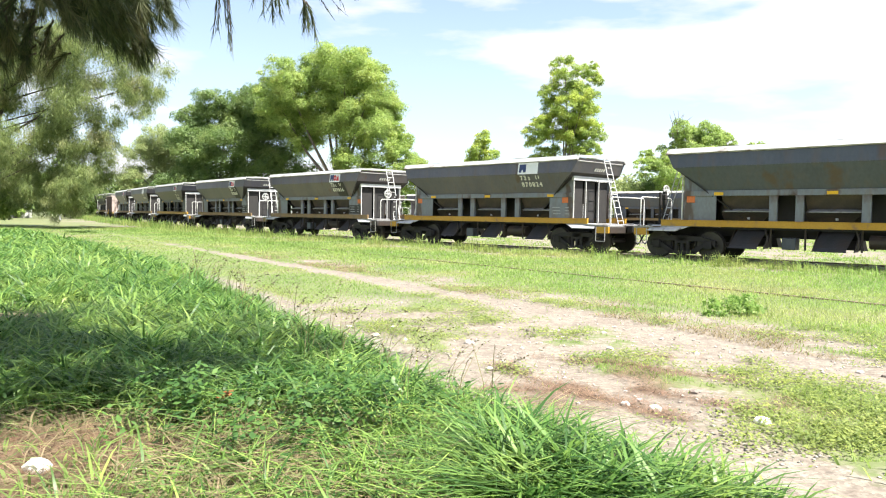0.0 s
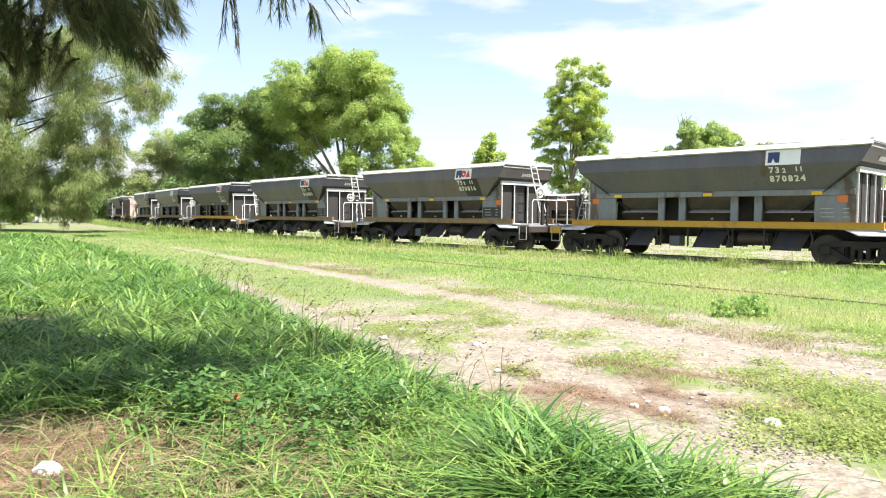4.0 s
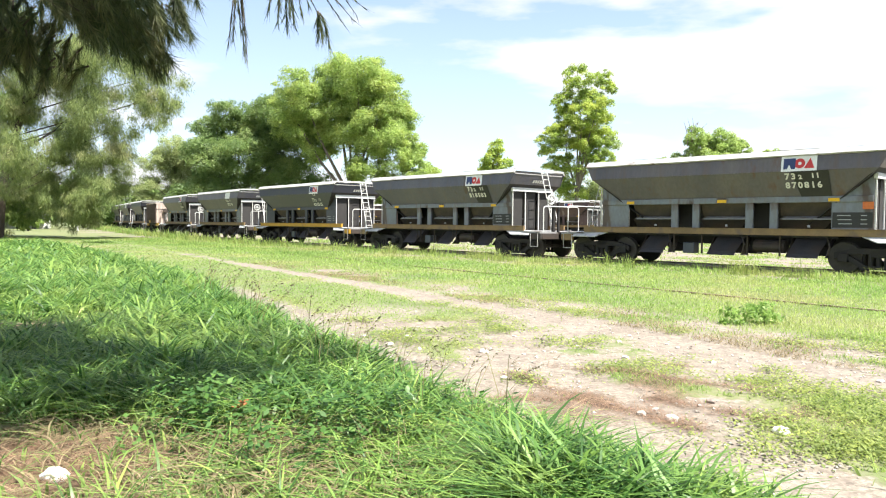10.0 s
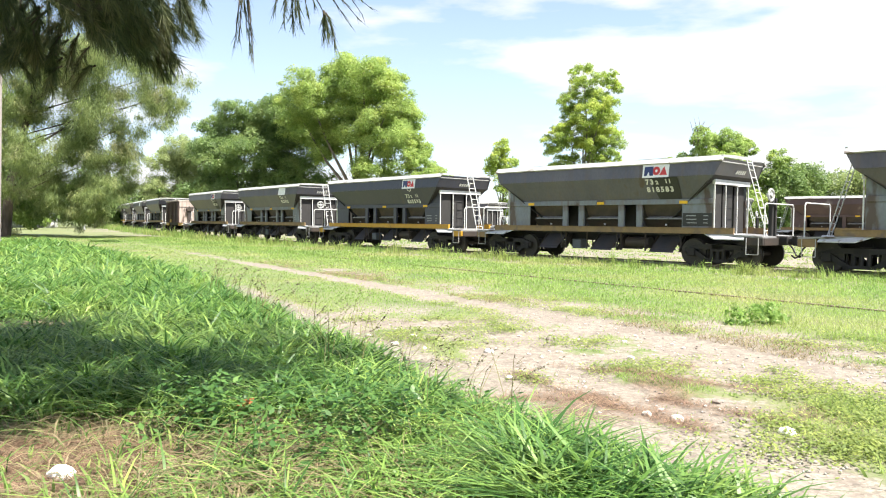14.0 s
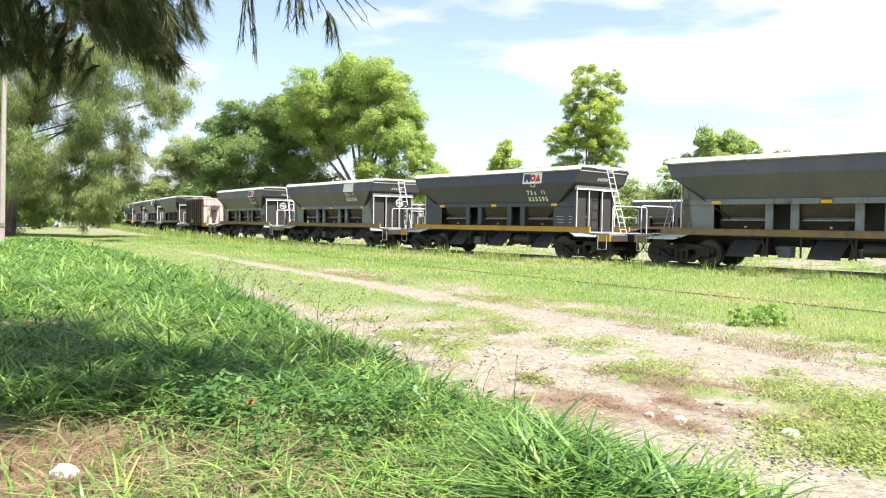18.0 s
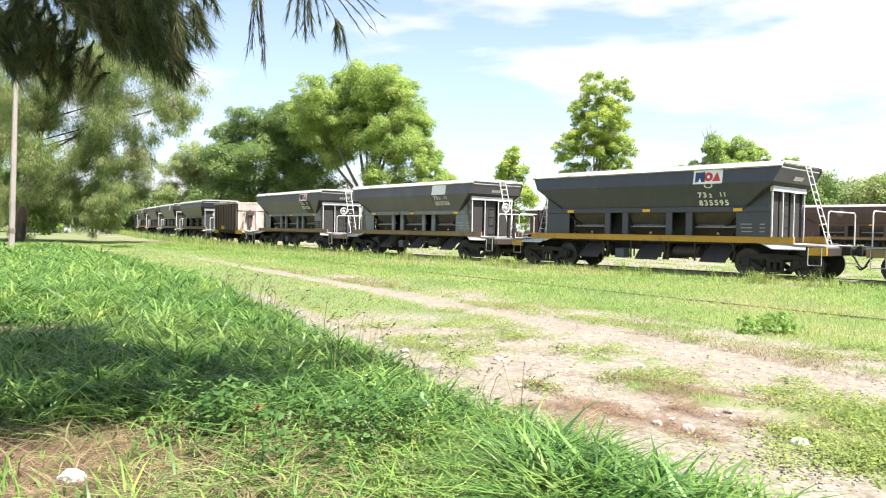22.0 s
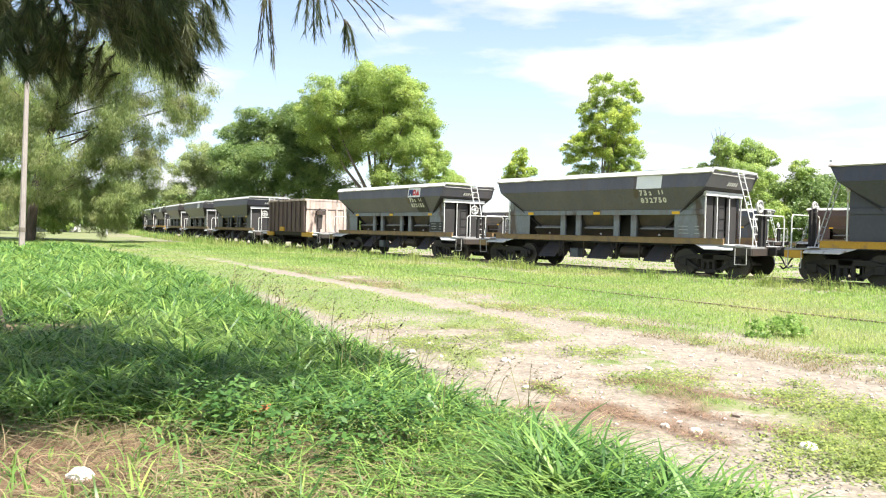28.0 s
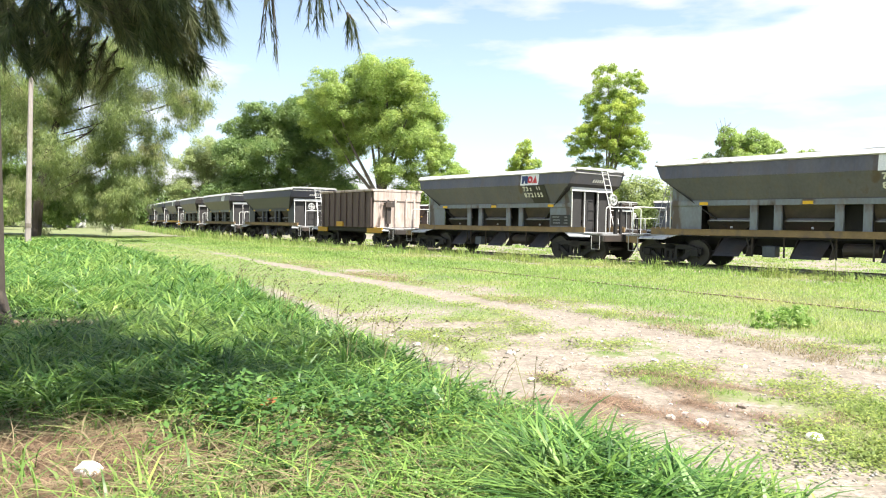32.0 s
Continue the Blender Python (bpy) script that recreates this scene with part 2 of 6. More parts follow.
M_NEEDLEGREEN = mat("green_casuarina_needles", [(0.16, 0.26, 0.06), (0.25, 0.35, 0.085), (0.34, 0.40, 0.12)], 0.5, 0.6, 0, 0, 4, 0.4, vary=0.3, island=True, leafy=0.5)
# darker copy of the casuarina needles: the boughs' shade is in this colour
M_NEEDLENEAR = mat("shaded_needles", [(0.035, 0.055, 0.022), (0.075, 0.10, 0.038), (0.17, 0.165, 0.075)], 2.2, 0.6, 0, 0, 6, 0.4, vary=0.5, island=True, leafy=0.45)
M_PALELEAF = mat("pale_feathery_leaf", [(0.29, 0.36, 0.14), (0.39, 0.44, 0.19)], 0.3, 0.6, 0, 0, 3, 0.4, vary=0.2, island=True, leafy=0.5)
M_GRASSTALL = mat("tall_grass_blade", [(0.062, 0.152, 0.032), (0.120, 0.238, 0.052), (0.26, 0.35, 0.09)], 0.8, 0.44, 0, 0, 6, 0.5, vary=0.55, island=True, leafy=0.45)
M_GRASSLOW = mat("meadow_grass_blade", [(0.225, 0.365, 0.088), (0.30, 0.42, 0.108), (0.42, 0.43, 0.175)], 0.22, 0.55, 0, 0, 5, 0.35, vary=0.2, island=True, leafy=0.6)
M_STRAW = mat("straw_blade", [(0.21, 0.165, 0.09), (0.32, 0.265, 0.15)], 1, 0.7, 0, 0, 6, vary=0.35, island=True, leafy=0.35)
M_LONGBLADE = mat("long_arching_blade", [(0.15, 0.275, 0.058), (0.26, 0.38, 0.095)], 0.8, 0.44, 0, 0, 6, 0.45, vary=0.45, island=True, leafy=0.45)
M_LITTER = mat("fallen_needles", [(0.12, 0.072, 0.044), (0.22, 0.14, 0.085), (0.34, 0.24, 0.155)], 3, 0.8, 0, 0, 9, vary=0.4, island=True, leafy=0.1)
M_HEAD = mat("dark_seed_grain", [(0.07, 0.065, 0.035), (0.14, 0.12, 0.06)], 3, 0.8, 0, 0, 6, vary=0.3, island=True, leafy=0.2)
M_SEED = mat("seed_head", [(0.18, 0.17, 0.07), (0.30, 0.25, 0.12)], 2, 0.8, 0, 0, 6, vary=0.3, island=True, leafy=0.3)
M_CREEP = mat("creeping_weed", [(0.19, 0.265, 0.063), (0.31, 0.36, 0.10)], 2, 0.5, 0, 0, 8, vary=0.35, island=True, leafy=0.5)
M_BUSH = mat("bright_bush_leaf", [(0.22, 0.36, 0.085), (0.32, 0.45, 0.13)], 2, 0.5, 0, 0, 8, vary=0.25, island=True, leafy=0.6)
M_POLE = mat("whitewashed_pole", [(0.24, 0.205, 0.19), (0.33, 0.29, 0.27)], 2, 0.85, 0, 0.15, 12, 0.5, (1, 1, 0.3))
M_WALL = mat("white_plaster", [(0.66, 0.65, 0.62), (0.74, 0.73, 0.70)], 0.7, 0.85, 0, 0.1, 12)
M_ROOF = mat("grey_roof_sheet", [(0.22, 0.20, 0.19), (0.30, 0.28, 0.27)], 0.8, 0.6, 0.2, 0.1, 10)
M_GLASS = mat("dark_window", [(0.03, 0.035, 0.04), (0.05, 0.055, 0.06)], 1, 0.15, 0, 0, 5)
M_FAR = mat("far_wood_green", [(0.05, 0.085, 0.025), (0.08, 0.12, 0.035)], 0.05, 0.8, 0, 0, 0.6, vary=0.3, island=True, leafy=0.2)


# ---------------------------------------------------------------- building tools
def mesh_of(name, bm):
    me = bpy.data.meshes.new(name)
    bm.normal_update()
    bm.to_mesh(me)
    bm.free()
    return me


def arrays(name, verts, faces_flat, sizes, material, parent=None, smooth=False):
    """A mesh object from number arrays: corners, the corner numbers of all faces in a row, and the faces' sizes."""
    me = bpy.data.meshes.new(name)
    me.vertices.add(len(verts))
    me.vertices.foreach_set("co", np.asarray(verts, dtype=np.float32).ravel())
    me.loops.add(len(faces_flat))
    me.loops.foreach_set("vertex_index", np.asarray(faces_flat, dtype=np.int32))
    me.polygons.add(len(sizes))
    starts = np.concatenate([[0], np.cumsum(sizes)[:-1]])
    me.polygons.foreach_set("loop_start", starts.astype(np.int32))
    me.polygons.foreach_set("loop_total", np.asarray(sizes, dtype=np.int32))
    if smooth:
        me.polygons.foreach_set("use_smooth", np.ones(len(sizes), dtype=bool))
    me.materials.append(material)
    me.update(calc_edges=True)
    ob = new(name, me)
    ob.parent = parent
    return ob


MESHES = {}
WIDE = []                       # wagons whose parts are laid out for a body 3.0 m wide and drawn wider
BODY_WIDE = 1.1


def part(name, bm, material, parent, label="", at=None):
    """One mesh part under a thing or a part. bm: a bmesh, or a mesh that other parts share."""
    me = bm if isinstance(bm, bpy.types.Mesh) else mesh_of(name, bm)
    if not me.materials:
        me.materials.append(material)
    ob = new(name, me)
    if me.materials[0] != material:
        ob.material_slots[0].link = "OBJECT"
        ob.material_slots[0].material = material
    ob.parent = parent
    if at is not None:
        ob.matrix_basis = at
        if parent in WIDE:
            ob.matrix_basis.translation.y *= BODY_WIDE
    if label:
        tagged(ob, label)
    return ob


def shared(key, make):
    """The mesh of that key, made at its first use."""
    if key not in MESHES:
        MESHES[key] = mesh_of(key, make())
        if not key.startswith(("bogie", "wheelset", "brake_shoe", "emblem")):
            MESHES[key].transform(Matrix.Diagonal((1, BODY_WIDE, 1, 1)))
    return MESHES[key]


def add_box(bm, x0, x1, y0, y1, z0, z1, bevel=0.0):
    r = bmesh.ops.create_cube(bm, size=1)
    bmesh.ops.scale(bm, vec=(x1 - x0, y1 - y0, z1 - z0), verts=r["verts"])
    bmesh.ops.translate(bm, vec=((x0 + x1) / 2, (y0 + y1) / 2, (z0 + z1) / 2), verts=r["verts"])
    if bevel:
        edges = list({e for v in r["verts"] for e in v.link_edges})
        bmesh.ops.bevel(bm, geom=edges, offset=bevel, segments=1, affect="EDGES", profile=0.5)
    return bm


def boxed(x0, x1, y0, y1, z0, z1, bevel=0.006):
    return add_box(bmesh.new(), x0, x1, y0, y1, z0, z1, bevel)


def add_rod(bm, a, b, r, sides=6, r2=None):
    a, b = Vector(a), Vector(b)
    d = b - a
    m = Matrix.Translation((a + b) / 2) @ d.to_track_quat("Z", "Y").to_matrix().to_4x4()
    bmesh.ops.create_cone(bm, cap_ends=True, segments=sides, radius1=r, radius2=r if r2 is None else r2, depth=d.length, matrix=m)
    return bm


def piped(points, r, sides=6):
    bm = bmesh.new()
    for a, b in zip(points, points[1:]):
        add_rod(bm, a, b, r, sides)
    return bm


def slab(corners, push):
    """A plate: the polygon of those corners, thickened by the vector push."""
    bm = bmesh.new()
    push = Vector(push)
    lo = [bm.verts.new(Vector(c)) for c in corners]
    hi = [bm.verts.new(Vector(c) + push) for c in corners]
    bm.faces.new(lo[::-1])
    bm.faces.new(hi)
    for i in range(len(lo)):
        j = (i + 1) % len(lo)
        bm.faces.new((lo[i], lo[j], hi[j], hi[i]))
    bmesh.ops.recalc_face_normals(bm, faces=bm.faces)
    return bm


def empty(name, m=None):
    ob = new(name)
    ob.empty_display_size = 0.3
    if m is not None:
        ob.matrix_basis = m
    return ob


def lettering(words, size, key):
    """Flat letters as a mesh in the XY plane, centred."""
    if key not in MESHES:
        cu = bpy.data.curves.new(key, "FONT")
        cu.body, cu.size, cu.align_x, cu.align_y, cu.extrude, cu.resolution_u, cu.offset, cu.space_character = words, size, "CENTER", "CENTER", 0.002, 2, 0.010, 1.12
        tmp = new(key, cu)
        bpy.context.view_layer.update()
        MESHES[key] = bpy.data.meshes.new_from_object(tmp)
        bpy.data.objects.remove(tmp)
        bpy.data.curves.remove(cu)
    return MESHES[key]


# ---------------------------------------------------------------- the tracks in plan
STEP = 0.5
S_ = np.arange(-120, 330, STEP)
HEAD = 0.5085 + (0.7957 - 0.5085) * 0.5 * (1 - np.tanh((S_ - 33.56) / 30))
DX, DY = -np.sin(HEAD), np.cos(HEAD)
PX = np.concatenate([[0], np.cumsum((DX[1:] + DX[:-1]) / 2 * STEP)])
PY = np.concatenate([[0], np.cumsum((DY[1:] + DY[:-1]) / 2 * STEP)])
I0 = int(120 / STEP)
PX, PY = PX - PX[I0] + 10.3885, PY - PY[I0] + 21.0721
# from the wagons' near rim to the middle of the track
CX, CY = PX + 1.65 * DY, PY - 1.65 * DX
RAIL_TOP = 0.10


def on_track(s, side=0.0):
    """The place on the train's track at s metres from its nearest stretch, side metres to the far side."""
    return Vector((float(np.interp(s, S_, CX + side * DY)), float(np.interp(s, S_, CY - side * DX)), 0))


def train_shift(t):
    """How far the train still has to come at t seconds."""
    return float(np.polyval((2.7784, 0.8009, -6.0501, -2.3559, 6.3454, -30.8034, -14.6659), (t - 16) / 16))


# ---------------------------------------------------------------- ground
def value_noise(x, y, cell, seed):
    r = np.random.RandomState(seed).rand(256, 256)
    u, v = np.asarray(x) / cell, np.asarray(y) / cell
    i, j = np.floor(u).astype(int), np.floor(v).astype(int)
    a, b = u - i, v - j
    a, b = a * a * (3 - 2 * a), b * b * (3 - 2 * b)
    g = lambda p, q: r[p % 256, q % 256]
    return (g(i, j) * (1 - a) + g(i + 1, j) * a) * (1 - b) + (g(i, j + 1) * (1 - a) + g(i + 1, j + 1) * a) * b


def rough_noise(x, y, cell, seed):
    return 0.55 * value_noise(x, y, cell, seed) + 0.3 * value_noise(x, y, cell / 2.3, seed + 1) + 0.15 * value_noise(x, y, cell / 5.1, seed + 2)


RUT_Y = [-40, 2.0, 4.0, 5.66, 7.79, 9.36, 11.4, 13.9, 18.0, 24.0, 45, 90, 160]
RUT_NEAR = [30, 3.0, 1.82, 0.95, -0.51, -1.37, -2.39, -3.82, -6.4, -10.4, -24.2, -52, -95]
RUT2_Y = [-40, 2.0, 6.72, 8.16, 9.86, 12.0, 15.4, 19.2, 24.0, 45, 90, 160]
RUT_FAR = [38, 7.4, 4.24, 3.39, 2.5, 1.13, -1.02, -3.43, -6.6, -20.2, -49, -92]
EDGE_Y = [0, 3.0, 4.04, 4.64, 5.64, 6.91, 9.36, 18.92, 23.6, 30, 60]
EDGE_X = [3.1, 1.8, 1.15, 0.72, 0.30, -0.32, -1.75, -6.6, -9.6, -14, -36]


def bare_share(x, y):
    """How much bare soil shows at a place: the two wheel ruts, the worn ground between and the track bed."""
    x, y = np.asarray(x, dtype=float), np.asarray(y, dtype=float)
    n = rough_noise(x, y, 1.1, 3) - 0.5
    n2 = rough_noise(x, y, 0.45, 13) - 0.5
    c = 0.84
    d1 = np.abs(x - np.interp(y, RUT_Y, RUT_NEAR)) * c
    d2 = np.abs(x - np.interp(y, RUT2_Y, RUT_FAR)) * c
    fade = np.clip(1.15 - y / 55, 0.25, 1)
    w1, w2 = np.interp(y, [4, 6, 9, 16, 40], [0.95, 0.85, 0.6, 0.36, 0.22]), np.interp(y, [5, 9, 16, 40], [0.75, 0.80, 0.46, 0.28])
    b = np.maximum(np.clip(1.25 - d1 / w1 + 1.1 * n + 0.7 * n2, 0, 1), np.clip(1.25 - d2 / w2 + 1.1 * n + 0.7 * n2, 0, 1)) * fade
    between = (x > np.interp(y, RUT_Y, RUT_NEAR)) & (x < np.interp(y, RUT2_Y, RUT_FAR)) & (y < 13)
    b = np.maximum(b, between * np.clip(0.82 + 2.4 * n + 1.5 * n2, 0, 1) * np.clip((13.5 - y) / 4, 0, 1) * (1 - np.clip(1.5 - np.hypot((x - 3.25 - 0.3 * (y - 5.3)) / 0.8, (y - 5.3) / 1.4), 0, 1)))
    verge = np.clip(1 - np.abs(x - np.interp(y, RUT2_Y, RUT_FAR) - 1.5) / 1.3, 0, 1) * np.clip(0.35 + 2.0 * n, 0, 0.6)
    b = np.maximum(b, verge * (y < 22) * 1.3)
    t = np.abs(np.interp(y, CY[::-1] if CY[0] > CY[-1] else CY, CX[::-1] if CY[0] > CY[-1] else CX) - x) * 0.72
    b = np.maximum(b, np.clip(1.0 - t / 4.2 + 0.9 * n, 0, 0.75))
    yard = x + y - 33                       # the trodden yard between the train and the parked row
    b = np.maximum(b, np.clip(yard / 3, 0, 1) * np.clip((60 - yard) / 12, 0, 1) * np.clip(0.42 + 1.5 * n, 0, 0.6) * (x > -25))
    return np.clip(b, 0, 1)


def litter_share(x, y):
    """Brown needle litter beneath the casuarina and on the trodden spot before the camera."""
    n = rough_noise(x, y, 0.6, 23) - 0.5
    a = 1.35 - np.hypot((x + 2.4) / 1.35, (y - 4.0) / 0.8) + 1.3 * n
    b = 1.5 - np.hypot((x + 6.1) / 1.05, (y - 9.6) / 0.42) + 0.9 * n
    c = 1.05 - np.hypot((x + 1.0) / 1.3, (y - 4.45) / 0.7) + 1.8 * n
    damp = 1.3 - np.hypot((x - 0.6 + 0.5 * (y - 6.0)) / 0.5, (y - 6.0) / 0.13) + 0.9 * n
    strips = np.zeros_like(n)
    for x0, y0, x1, y1, w in ((0.75, 6.85, 1.85, 5.05, 0.15), (1.2, 7.35, 2.9, 6.3, 0.13), (1.9, 6.0, 2.6, 5.3, 0.12)):
        t = np.clip(((x - x0) * (x1 - x0) + (y - y0) * (y1 - y0)) / ((x1 - x0) ** 2 + (y1 - y0) ** 2), 0, 1)
        strips = np.maximum(strips, 1.15 - np.hypot(x - x0 - t * (x1 - x0), y - y0 - t * (y1 - y0)) / w + 2.6 * n)
    strew = np.clip(rough_noise(x, y, 0.5, 29) * 3.8 - 2.1, 0, 0.5) * (x > 0.6) * (x < 3.2) * (y > 5.2) * (y < 7.6)
    return np.clip(np.maximum(np.maximum(np.maximum(a, b), np.maximum(c, damp)), np.maximum(strew, 0.8 * strips)), 0, 1)


def ground_height(x, y):
    return 0.035 * (rough_noise(x, y, 1.6, 41) - 0.5) - 0.035 * np.clip(bare_share(x, y), 0, 1) * (np.asarray(y) < 30)


def spaced(lo, hi, fine, reach, grow=1.22):
    mid = list(np.arange(lo, hi + fine / 2, fine))
    step, a = fine, lo
    left, right = [], []
    while a > -reach:
        step *= grow
        a -= step
        left.append(a)
    step, a = fine, mid[-1]
    while a < reach:
        step *= grow
        a += step
        right.append(a)
    return np.array(left[::-1] + mid + right)


gx, gy = spaced(-9, 13, 0.085, 2500), spaced(3.0, 22, 0.085, 2500)
GX, GY = np.meshgrid(gx, gy)
near = np.clip(1 - (np.hypot(GX, GY) - 40) / 40, 0, 1)
GZ = ground_height(GX, GY) * near - 0.004 * (1 - near)
nx, ny = len(gx), len(gy)
idx = np.arange(nx * ny).reshape(ny, nx)
quads = np.stack([idx[:-1, :-1], idx[:-1, 1:], idx[1:, 1:], idx[1:, :-1]], -1).reshape(-1, 4)

M_GROUND = mat("meadow_soil", [(0.095, 0.122, 0.044), (0.128, 0.150, 0.055), (0.18, 0.168, 0.083)], 0.45, 0.9, 0, 0.5, 18, 0.45)
n, l = M_GROUND.node_tree.nodes, M_GROUND.node_tree.links
bsdf = n["Principled BSDF"]
green = bsdf.inputs["Base Color"].links[0].from_socket
soil_noise = n.new("ShaderNodeTexNoise")
soil_noise.inputs["Scale"].default_value, soil_noise.inputs["Detail"].default_value = 11, 10
pos = n.new("ShaderNodeTexCoord")
l.new(pos.outputs["Object"], soil_noise.inputs["Vector"])
soil = n.new("ShaderNodeValToRGB")
soil.color_ramp.elements[0].position, soil.color_ramp.elements[0].color = 0.30, (0.150, 0.121, 0.097, 1)
soil.color_ramp.elements[1].position, soil.color_ramp.elements[1].color = 0.62, (0.238, 0.205, 0.164, 1)
l.new(soil_noise.outputs["Fac"], soil.inputs["Fac"])
litter = n.new("ShaderNodeValToRGB")
litter.color_ramp.elements[0].position, litter.color_ramp.elements[0].color = 0.35, (0.068, 0.041, 0.026, 1)
litter.color_ramp.elements[1].position, litter.color_ramp.elements[1].color = 0.65, (0.175, 0.110, 0.069, 1)
l.new(soil_noise.outputs["Fac"], litter.inputs["Fac"])
at_bare, at_litter = n.new("ShaderNodeAttribute"), n.new("ShaderNodeAttribute")
at_bare.attribute_name, at_litter.attribute_name = "bare", "litter"
mix1, mix2 = n.new("ShaderNodeMixRGB"), n.new("ShaderNodeMixRGB")
ragged = n.new("ShaderNodeMath")
ragged.operation = "MULTIPLY_ADD"
ragged.inputs[1].default_value = 0.9
l.new(soil_noise.outputs["Fac"], ragged.inputs[0])
l.new(at_bare.outputs["Fac"], ragged.inputs[2])
edge = n.new("ShaderNodeMapRange")
edge.inputs["From Min"].default_value, edge.inputs["From Max"].default_value = 0.62, 0.92
l.new(ragged.outputs["Value"], edge.inputs["Value"])
l.new(edge.outputs["Result"], mix1.inputs["Fac"])
l.new(green, mix1.inputs["Color1"])
dirt_noise = n.new("ShaderNodeTexNoise")
dirt_noise.inputs["Scale"].default_value, dirt_noise.inputs["Detail"].default_value = 1.3, 7
l.new(pos.outputs["Object"], dirt_noise.inputs["Vector"])
dirt_share = n.new("ShaderNodeMapRange")
dirt_share.inputs["From Min"].default_value, dirt_share.inputs["From Max"].default_value = 0.50, 0.72
dirt_share.inputs["To Max"].default_value = 0.45
l.new(dirt_noise.outputs["Fac"], dirt_share.inputs["Value"])
dirt = n.new("ShaderNodeMixRGB")
dirt.inputs["Color2"].default_value = (0.13, 0.098, 0.075, 1)
l.new(dirt_share.outputs["Result"], dirt.inputs["Fac"])
grit = n.new("ShaderNodeTexVoronoi")
grit.inputs["Scale"].default_value = 48
l.new(pos.outputs["Object"], grit.inputs["Vector"])
grit_sep = n.new("ShaderNodeSeparateColor")
l.new(grit.outputs["Color"], grit_sep.inputs["Color"])
grit_tone = n.new("ShaderNodeMapRange")
grit_tone.inputs["To Min"].default_value, grit_tone.inputs["To Max"].default_value = 0.72, 1.22
l.new(grit_sep.outputs["Red"], grit_tone.inputs["Value"])
grit_mix = n.new("ShaderNodeHueSaturation")
l.new(grit_tone.outputs["Result"], grit_mix.inputs["Value"])
l.new(soil.outputs["Color"], grit_mix.inputs["Color"])
l.new(grit_mix.outputs["Color"], dirt.inputs["Color1"])
l.new(dirt.outputs["Color"], mix1.inputs["Color2"])
l.new(at_litter.outputs["Fac"], mix2.inputs["Fac"])
l.new(mix1.outputs["Color"], mix2.inputs["Color1"])
l.new(litter.outputs["Color"], mix2.inputs["Color2"])
l.new(mix2.outputs["Color"], bsdf.inputs["Base Color"])

ground = arrays("ground", np.stack([GX.ravel(), GY.ravel(), GZ.ravel()], -1), quads.ravel(), np.full(len(quads), 4), M_GROUND, smooth=True)
for key, values in (("bare", bare_share(GX, GY)), ("litter", litter_share(GX, GY))):
    a = ground.data.attributes.new(key, "FLOAT", "POINT")
    a.data.foreach_set("value", values.ravel().astype(np.float32))
tagged(ground, "flat green meadow with pale sandy wheel ruts", "ground", kind="structure")


# ---------------------------------------------------------------- rails
def rail_line(name, pts, label):
    """One rail along points of its middle, with foot, web and head."""
    prof = [(-0.06, -0.13), (0.06, -0.13), (0.055, -0.115), (0.012, -0.10), (0.012, -0.04), (0.034, -0.03), (0.034, 0), (-0.034, 0), (-0.034, -0.03), (-0.012, -0.04), (-0.012, -0.10), (-0.055, -0.115)]
    vs, fs = [], []
    k = len(prof)
    for i, p in enumerate(pts):
        d = (pts[min(i + 1, len(pts) - 1)] - pts[max(i - 1, 0)]).normalized()
        side = Vector((d.y, -d.x, 0))
        vs += [p + side * u + Vector((0, 0, v)) for u, v in prof]
        if i:
            fs += [((i - 1) * k + j, (i - 1) * k + (j + 1) % k, i * k + (j + 1) % k, i * k + j) for j in range(k)]
    me = bpy.data.meshes.new(name)
    me.from_pydata(vs, [], fs)
    me.materials.append(M_RAIL)
    return tagged(new(name, me), label, "rail", "rails", "structure")


GAUGE = 1.676
for sgn in (-1, 1):
    pts = [on_track(s, sgn * (GAUGE / 2 + 0.034)) + Vector((0, 0, RAIL_TOP)) for s in np.arange(-90, 300, 3)]
    rail_line("rail", pts, "rusty steel rail beneath the freight wagons")
SIDE_DIR = Vector((-0.594, 0.805, 0))
for k, z in ((0, 0.03), (1.744, -0.03)):
    base = Vector((7.74, 11.95, z)) + Vector((0.805, 0.594, 0)) * k
    rail_line("rail", [base + SIDE_DIR * a for a in np.arange(-30, 70, 4)], "rusty rail of an overgrown siding in grass")
BACK_DIR = Vector((-0.7071, 0.7071, 0))
BACK_AT = Vector((24.5, 58.5, 0))
for sgn in (-1, 1):
    base = BACK_AT + Vector((0.7071, 0.7071, 0)) * sgn * 0.872
    rail_line("rail", [base + BACK_DIR * a + Vector((0, 0, RAIL_TOP)) for a in np.arange(-60, 70, 5)], "rusty rail under the parked wagons")

M_BED = mat("sandy_track_bed", [(0.16, 0.145, 0.085), (0.235, 0.205, 0.135), (0.19, 0.20, 0.09)], 0.9, 0.9, 0, 0.5, 30, 0.5, spots=((0.13, 0.105, 0.08), 0.2, 3.0))
bed_s, bed_off = np.arange(-60, 160, 0.35), np.array([-2.7, -2.2, -1.7, -1.35, -1.0, -0.5, 0, 0.5, 1.0, 1.35, 1.7, 2.2, 2.7])
BS, BO = np.meshgrid(bed_s, bed_off, indexing="ij")
bx = np.interp(BS, S_, CX) + BO * np.interp(BS, S_, DY)
by = np.interp(BS, S_, CY) - BO * np.interp(BS, S_, DX)
bz = np.interp(np.abs(BO), [0, 1.5, 2.7], [0.055, 0.06, -0.04]) + 0.03 * (rough_noise(bx, by, 0.7, 91) - 0.5)
idx = np.arange(bx.size).reshape(bx.shape)
